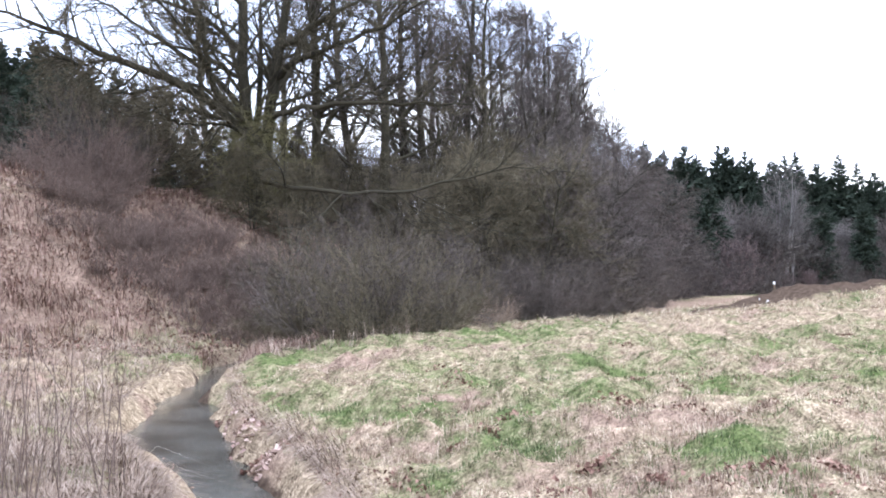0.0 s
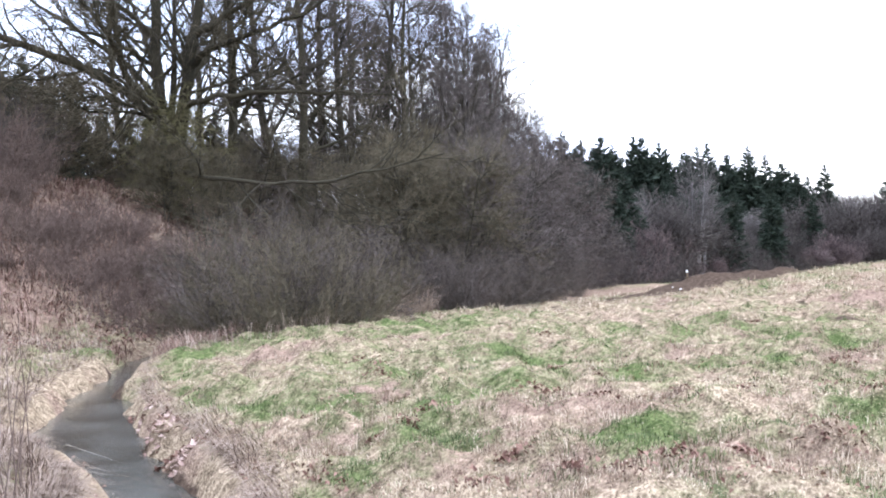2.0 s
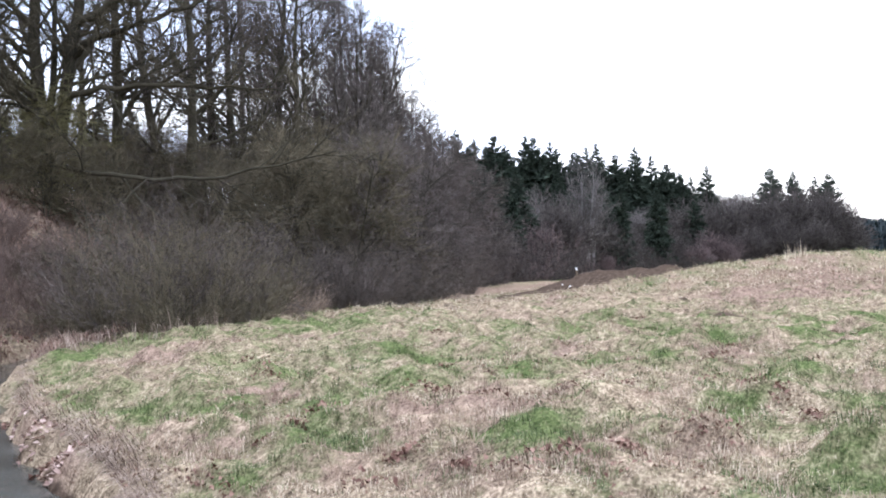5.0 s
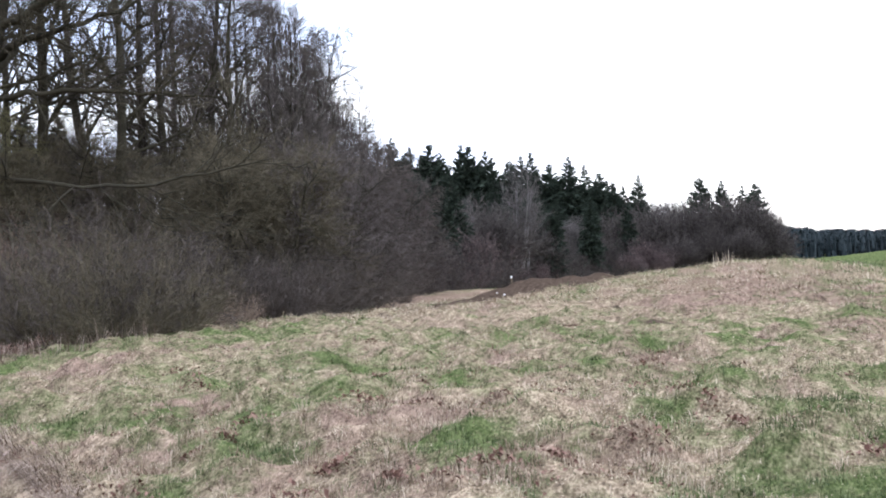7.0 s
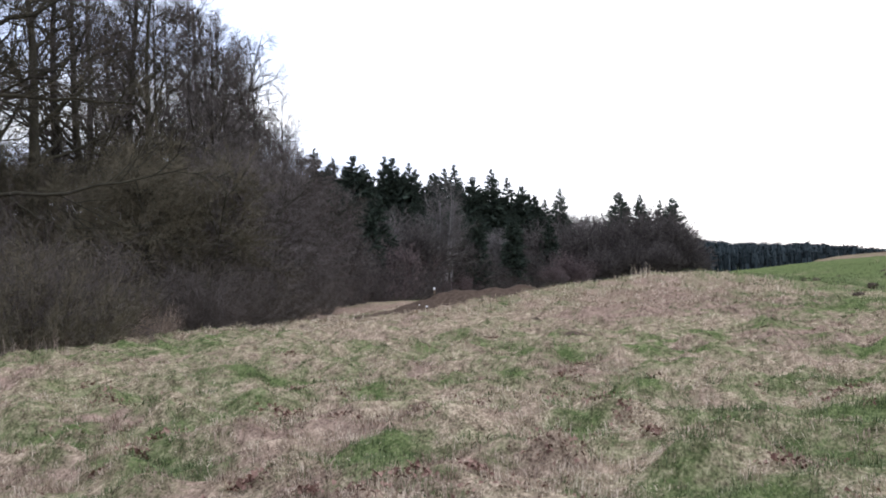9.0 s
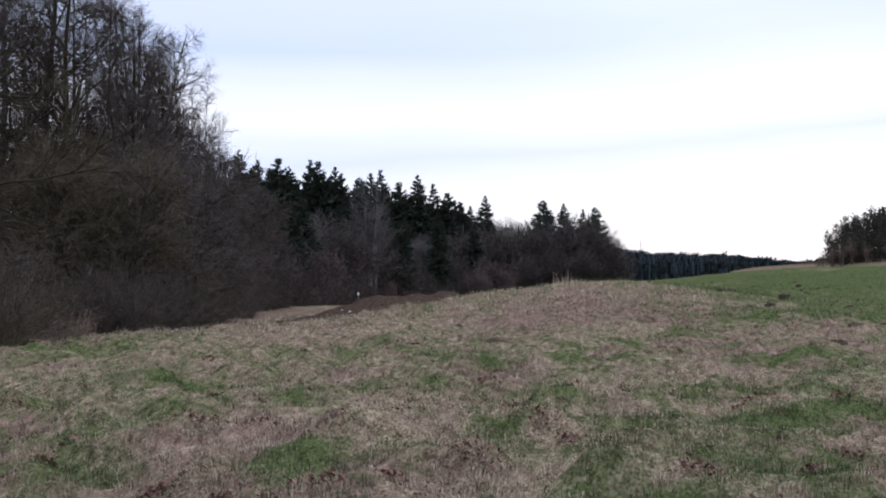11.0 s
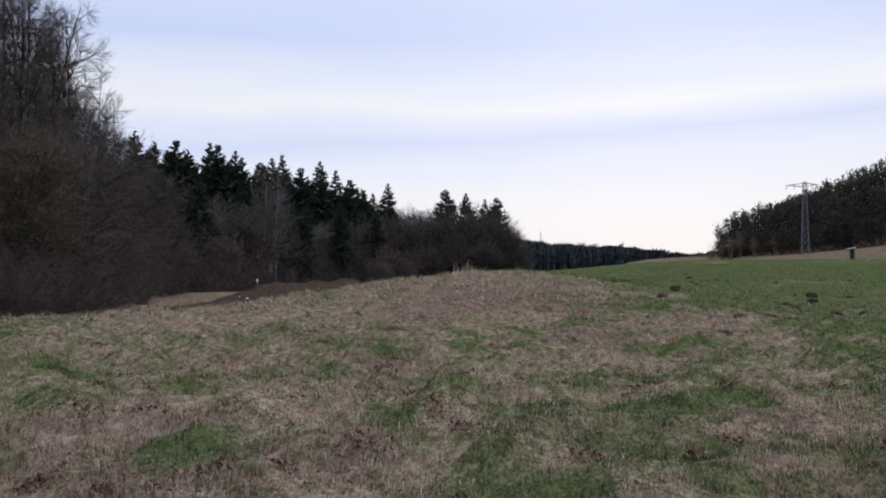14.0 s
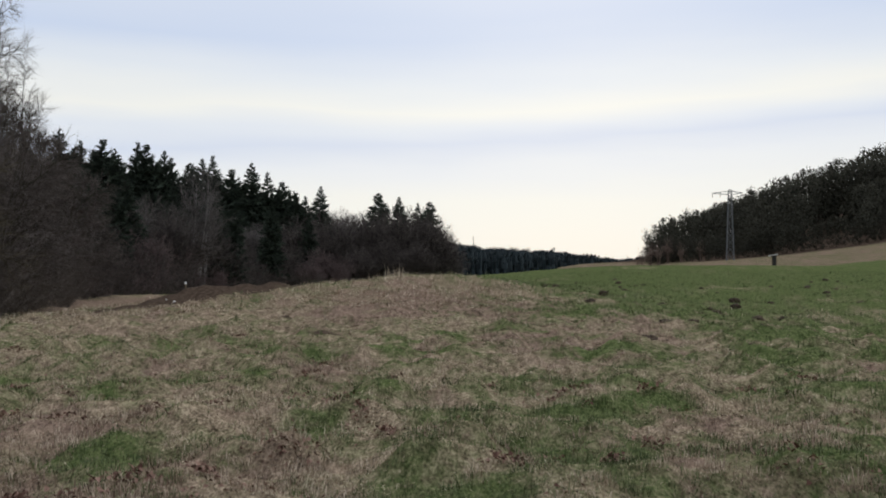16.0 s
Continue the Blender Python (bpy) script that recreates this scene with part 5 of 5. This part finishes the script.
def leaf_heap(az, d, n, spread, seed, mat, label, size=1.0):
    rng = np.random.default_rng(seed)
    px, py = polar(az, d)
    x, y = px + rng.normal(0, spread, n), py + rng.normal(0, spread * 0.8, n)
    c = np.stack([x, y, land(x, y) + rng.uniform(0.02, 0.07, n)], 1)
    a, r = rng.uniform(0, 6.28, n), rng.uniform(0.016, 0.034, n) * size
    u = np.stack([np.cos(a), np.sin(a), rng.normal(0, 0.5, n)], 1) * r[:, None]
    w = np.stack([-np.sin(a), np.cos(a), rng.normal(0, 0.5, n)], 1) * (r * 0.7)[:, None]
    b = np.array([0, 0, 0.02])
    v = np.stack([c - u, c - w + b, c + u + b * 0.5, c + w + b], 1)
    i = np.arange(n)[:, None] * 4
    f = np.concatenate([i + [0, 1, 2], i + [0, 2, 3]], 1)
    tagged(new("leaf_litter", mesh_of("leaf_litter", [(v.reshape(-1, 3), f.reshape(-1, 3))], mat)), label, "leaves", kind="stuff")


for i, (az, d, n, s) in enumerate(((25.6, 8.2, 60, 0.16), (22.0, 7.7, 40, 0.14), (27.8, 7.5, 40, 0.2), (15.2, 7.3, 26, 0.12), (12.2, 7.6, 30, 0.14), (7.6, 8.2, 50, 0.25), (30.4, 10.2, 40, 0.3),
                                   (20.3, 10.6, 40, 0.3), (24.0, 11.5, 60, 0.4), (33.5, 13.5, 50, 0.4), (-13.7, 9.3, 30, 0.2), (-8.4, 12.6, 30, 0.25), (3.5, 9.6, 26, 0.2), (37.6, 8.6, 40, 0.25))):
    leaf_heap(az, d, n, s * 0.5, 240 + i, LEAF, "heap of curled reddish-brown fallen leaves")
rng_h = np.random.default_rng(241)
for i in range(36):
    az, d = rng_h.uniform(-25, 44), 7.2 * (24 / 7.2) ** rng_h.random()
    if stream_gap(*polar(az, d)) > 1.2:
        leaf_heap(az, d, int(rng_h.integers(14, 40)), rng_h.uniform(0.05, 0.12), 300 + i, LEAF, "small heap of withered reddish-brown leaves in the grass")
for i, (x, y) in enumerate(((-8.05, 7.95), (-8.6, 8.2), (-9.3, 8.75), (-10.0, 9.25), (-10.8, 9.8), (-11.8, 10.4))):
    leaf_heap(math.degrees(math.atan2(-x, y)), math.hypot(x, y), 70, 0.2, 270 + i, LEAF_PALE if i % 2 == 0 else LEAF, "pale wet leaves washed up beside the brook", 1.7)


def stalks():
    """Brown weed stalks in the near corner across the brook."""
    rng = np.random.default_rng(210)
    for i in range(56):
        az, d = rng.uniform(50.0, 62), rng.uniform(7.2, 10.6)
        x, y = polar(az, d)
        if stream_gap(np.array(x), np.array(y)) < 0.9:
            continue
        h = rng.uniform(0.5, 1.6)
        way = np.array([[rng.normal(0, 0.13) + 0.08, rng.normal(0, 0.13), 1.0]])
        line = grow(rng, np.array([[0, 0, -0.05]]), way, np.array([h]), 6, 0.035, 0.0)
        pieces = [tubes(line, 0.0066 * np.linspace(1, 0.5, 6)[None], 5)]
        a, w, t, _ = sprout(rng, line, rng.integers(2, 6), 0.45, 1.0, 18, 40)
        pieces.append(spikes(a, a + w * rng.uniform(0.08, 0.3, (len(t), 1)), 0.0035))
        ob = new("dry_stalk", mesh_of("dry_stalk", pieces, TWIG_RED))
        ob.location = (x, y, float(land(x, y)))
        tagged(ob, "tall dry brown weed stalk beside the brook", "weed", "stalks by the brook")


stalks()


def box_mesh(x0, y0, z0, x1, y1, z1, bevel=0.006):
    bm = bmesh.new()
    bmesh.ops.create_cube(bm, size=1.0)
    bmesh.ops.scale(bm, vec=(x1 - x0, y1 - y0, z1 - z0), verts=bm.verts)
    bmesh.ops.translate(bm, vec=((x0 + x1) / 2, (y0 + y1) / 2, (z0 + z1) / 2), verts=bm.verts)
    bmesh.ops.bevel(bm, geom=bm.edges[:], offset=bevel, segments=1, affect="EDGES")
    return bm


def piece(name, bm, mat, parent, label=""):
    me = bpy.data.meshes.new(name)
    bm.to_mesh(me)
    bm.free()
    me.materials.append(mat)
    return part(name, me, parent, label)


def marker_post(az, d, h, r, cap, label):
    root = new("marker_post")
    rng = np.random.default_rng(int(az * 100))
    line = np.array([[[0, 0, -0.2], [0.005, 0, h * 0.5], [0.0, 0.008, h]]])
    part("post", mesh_of("post", [tubes(line, np.array([[r, r * 0.97, r * 0.93]]), 8)], WOOD, True), root)
    if cap:
        top = np.array([[[0, 0.008, h - 0.01], [0, 0.008, h + 0.2], [0, 0.008, h + 0.22]]])
        part("cap", mesh_of("cap", [tubes(top, np.array([[r * 1.25, r * 1.2, 0.005]]), 8)], WHITE, True), root, "white painted cap")
    x, y, z = spot(az, d)
    root.matrix_basis = pose(x, y, z, rng.normal(0, 2), rng.normal(0, 2), rng.uniform(0, 90))
    tagged(root, label, "post", "posts in the meadow")


marker_post(15.05, 82, 0.2 - spot(15.05, 82)[2] - 0.2, 0.075, True, "weathered wooden post with a white top in the meadow")
for az, d, h in ((11.3, 72, 0.4), (9.1, 64, 0.42), (5.7, 55, 0.4)):
    marker_post(az, d, h, 0.06, False, "short weathered wooden stake in the meadow")


def rough_lump(name, seed, r, height, mat, sink=0.3):
    bm = bmesh.new()
    bmesh.ops.create_icosphere(bm, subdivisions=3, radius=1.0)
    for v in bm.verts:
        k = 1 + 0.35 * noise.noise(v.co * 1.9 + Vector((seed * 3.1, seed, 0))) + 0.16 * noise.noise(v.co * 6 + Vector((seed, 0, 0)))
        v.co = Vector((v.co.x * r * k, v.co.y * r * k, (v.co.z * k - sink) * height))
    me = bpy.data.meshes.new(name)
    bm.to_mesh(me)
    bm.free()
    me.materials.append(mat)
    return new(name, me)


rng_m = np.random.default_rng(220)
for i in range(64):
    az, d = rng_m.uniform(-27, -6), rng_m.uniform(20, 75)
    if polar(az, d)[0] < 4.5:
        continue
    r = rng_m.uniform(0.1, 0.22)
    ob = rough_lump("molehill", i, r, r * 0.62, SOIL, 0.25)
    ob.location = spot(az, d)
    tagged(ob, "dark crumbly molehill in green grass", "molehill", "molehills")
for i, (az, d, r) in enumerate(((15.44, 36.0, 0.055), (15.9, 36.3, 0.03))):
    ob = rough_lump("field_stone", 50 + i, r, r * 0.8, STONE, 0.2)
    ob.location = spot(az, d)
    tagged(ob, "pale stone lying on the dug earth", "stone", "stones on the earth")


def tall_tuft():
    rng = np.random.default_rng(230)
    az = np.concatenate([rng.normal(2.6, 0.35, 70), rng.uniform(1.4, 4.2, 50)])
    d = rng.uniform(38.5, 40.5, 120)
    x, y = polar(az, d)
    p = np.stack([x, y, land(x, y) - 0.03], 1)
    w = unit(np.stack([rng.normal(0.2, 0.3, 120), rng.normal(0, 0.3, 120), np.ones(120)], 1))
    h = rng.uniform(0.25, 0.75, 120) * np.where(np.arange(120) < 70, 1, 0.6)
    tagged(new("tall_grass_tuft", mesh_of("tall_grass_tuft", [spikes(p, p + w * h[:, None], 0.014)], STRAW)), "tall pale dry grass stems on the knoll", "grass", kind="stuff")


tall_tuft()


def feeder():
    """A small roofed game feeder at the field's edge."""
    root = new("game_feeder")
    for y in (-0.4, 0.32):
        piece("post", box_mesh(0.28, y, -0.2, 0.36, y + 0.08, 1.5), WOOD, root, "pale wooden post")
        piece("leg", box_mesh(-0.3, y, -0.2, -0.22, y + 0.08, 1.4), WOOD, root)
    piece("box", box_mesh(-0.22, -0.34, 0.1, 0.25, 0.33, 1.36, 0.02), DARK, root, "dark boarded box")
    roof = box_mesh(-0.72, -0.5, 1.48, 0.46, 0.5, 1.55)
    bmesh.ops.rotate(roof, cent=(0.3, 0, 1.5), matrix=Matrix.Rotation(radians(-9), 3, "Y"), verts=roof.verts)
    piece("roof", roof, WHITE, root, "pale sheet roof")
    x, y, z = spot(-19.4, 130)
    root.matrix_basis = pose(x, y, z, 0, 0, -20)
    tagged(root, "small dark game feeder with a pale roof", "feeder")


feeder()


def pylon():
    """A slender steel lattice mast with one wide crossarm."""
    root = new("power_pylon")
    h, b0, b1 = 25.0, 1.3, 0.55

    def corner(i, z):
        s = b0 + (b1 - b0) * z / h
        return np.array([(-s, s)[i in (1, 2)], (-s, s)[i in (2, 3)], z])

    for i in range(4):
        part("leg", mesh_of("leg", [tubes(np.array([[corner(i, -0.5), corner(i, h * 0.5), corner(i, h)]]), np.full((1, 3), 0.11), 4)], STEEL), root)
    lev = h * (1 - (1 - np.linspace(0, 1, 13)) ** 1.25)
    for k in range(12):
        bars = []
        for i in range(4):
            j = (i + 1) % 4
            bars.append([corner(i, lev[k]), corner(j, lev[k + 1])])
            bars.append([corner(j, lev[k]), corner(i, lev[k + 1])])
            bars.append([corner(i, lev[k + 1]), corner(j, lev[k + 1])])
        part("bracing", mesh_of("bracing", [tubes(np.array(bars), np.full((12, 2), 0.055), 3)], STEEL), root)
    bars = []
    for y in (-b1, b1):
        bars += [[(-6.2, 0, h - 0.9), (-b1, y, h - 0.3)], [(-6.2, 0, h - 0.9), (-b1, y, h - 1.5)], [(4.4, 0, h - 0.9), (b1, y, h - 0.3)], [(4.4, 0, h - 0.9), (b1, y, h - 1.5)]]
        bars += [[(-b1, y, h - 0.3), (b1, y, h - 0.3)], [(-3.4, y * 0.5, h - 0.6), (-3.4, y * 0.5, h - 1.2)], [(2.4, y * 0.5, h - 0.6), (2.4, y * 0.5, h - 1.2)]]
    part("crossarm", mesh_of("crossarm", [tubes(np.array(bars, float), np.full((len(bars), 2), 0.1), 4)], STEEL), root)
    part("peak", mesh_of("peak", [tubes(np.array([[corner(i, h), (0, 0, h + 0.5)] for i in range(4)], float), np.full((4, 2), 0.07), 3)], STEEL), root)
    for x in (-6.0, -3.4, 4.2):
        line = np.array([[(x, 0, h - 1.0), (x, 0, h - 1.9), (x, 0, h - 2.5)]])
        part("insulator", mesh_of("insulator", [tubes(line, np.array([[0.07, 0.14, 0.05]]), 6)], STONE), root)
    x, y, z = spot(-16.95, 352)
    root.matrix_basis = pose(x, y, z, 0, 0, -12)
    tagged(root, "slender grey steel lattice power pylon before the pines", "pylon", "pylons")
    x, y, z = spot(-6.72, 1400)
    copy_thing(root, pose(x, y, z, 0, 0, -20))


pylon()
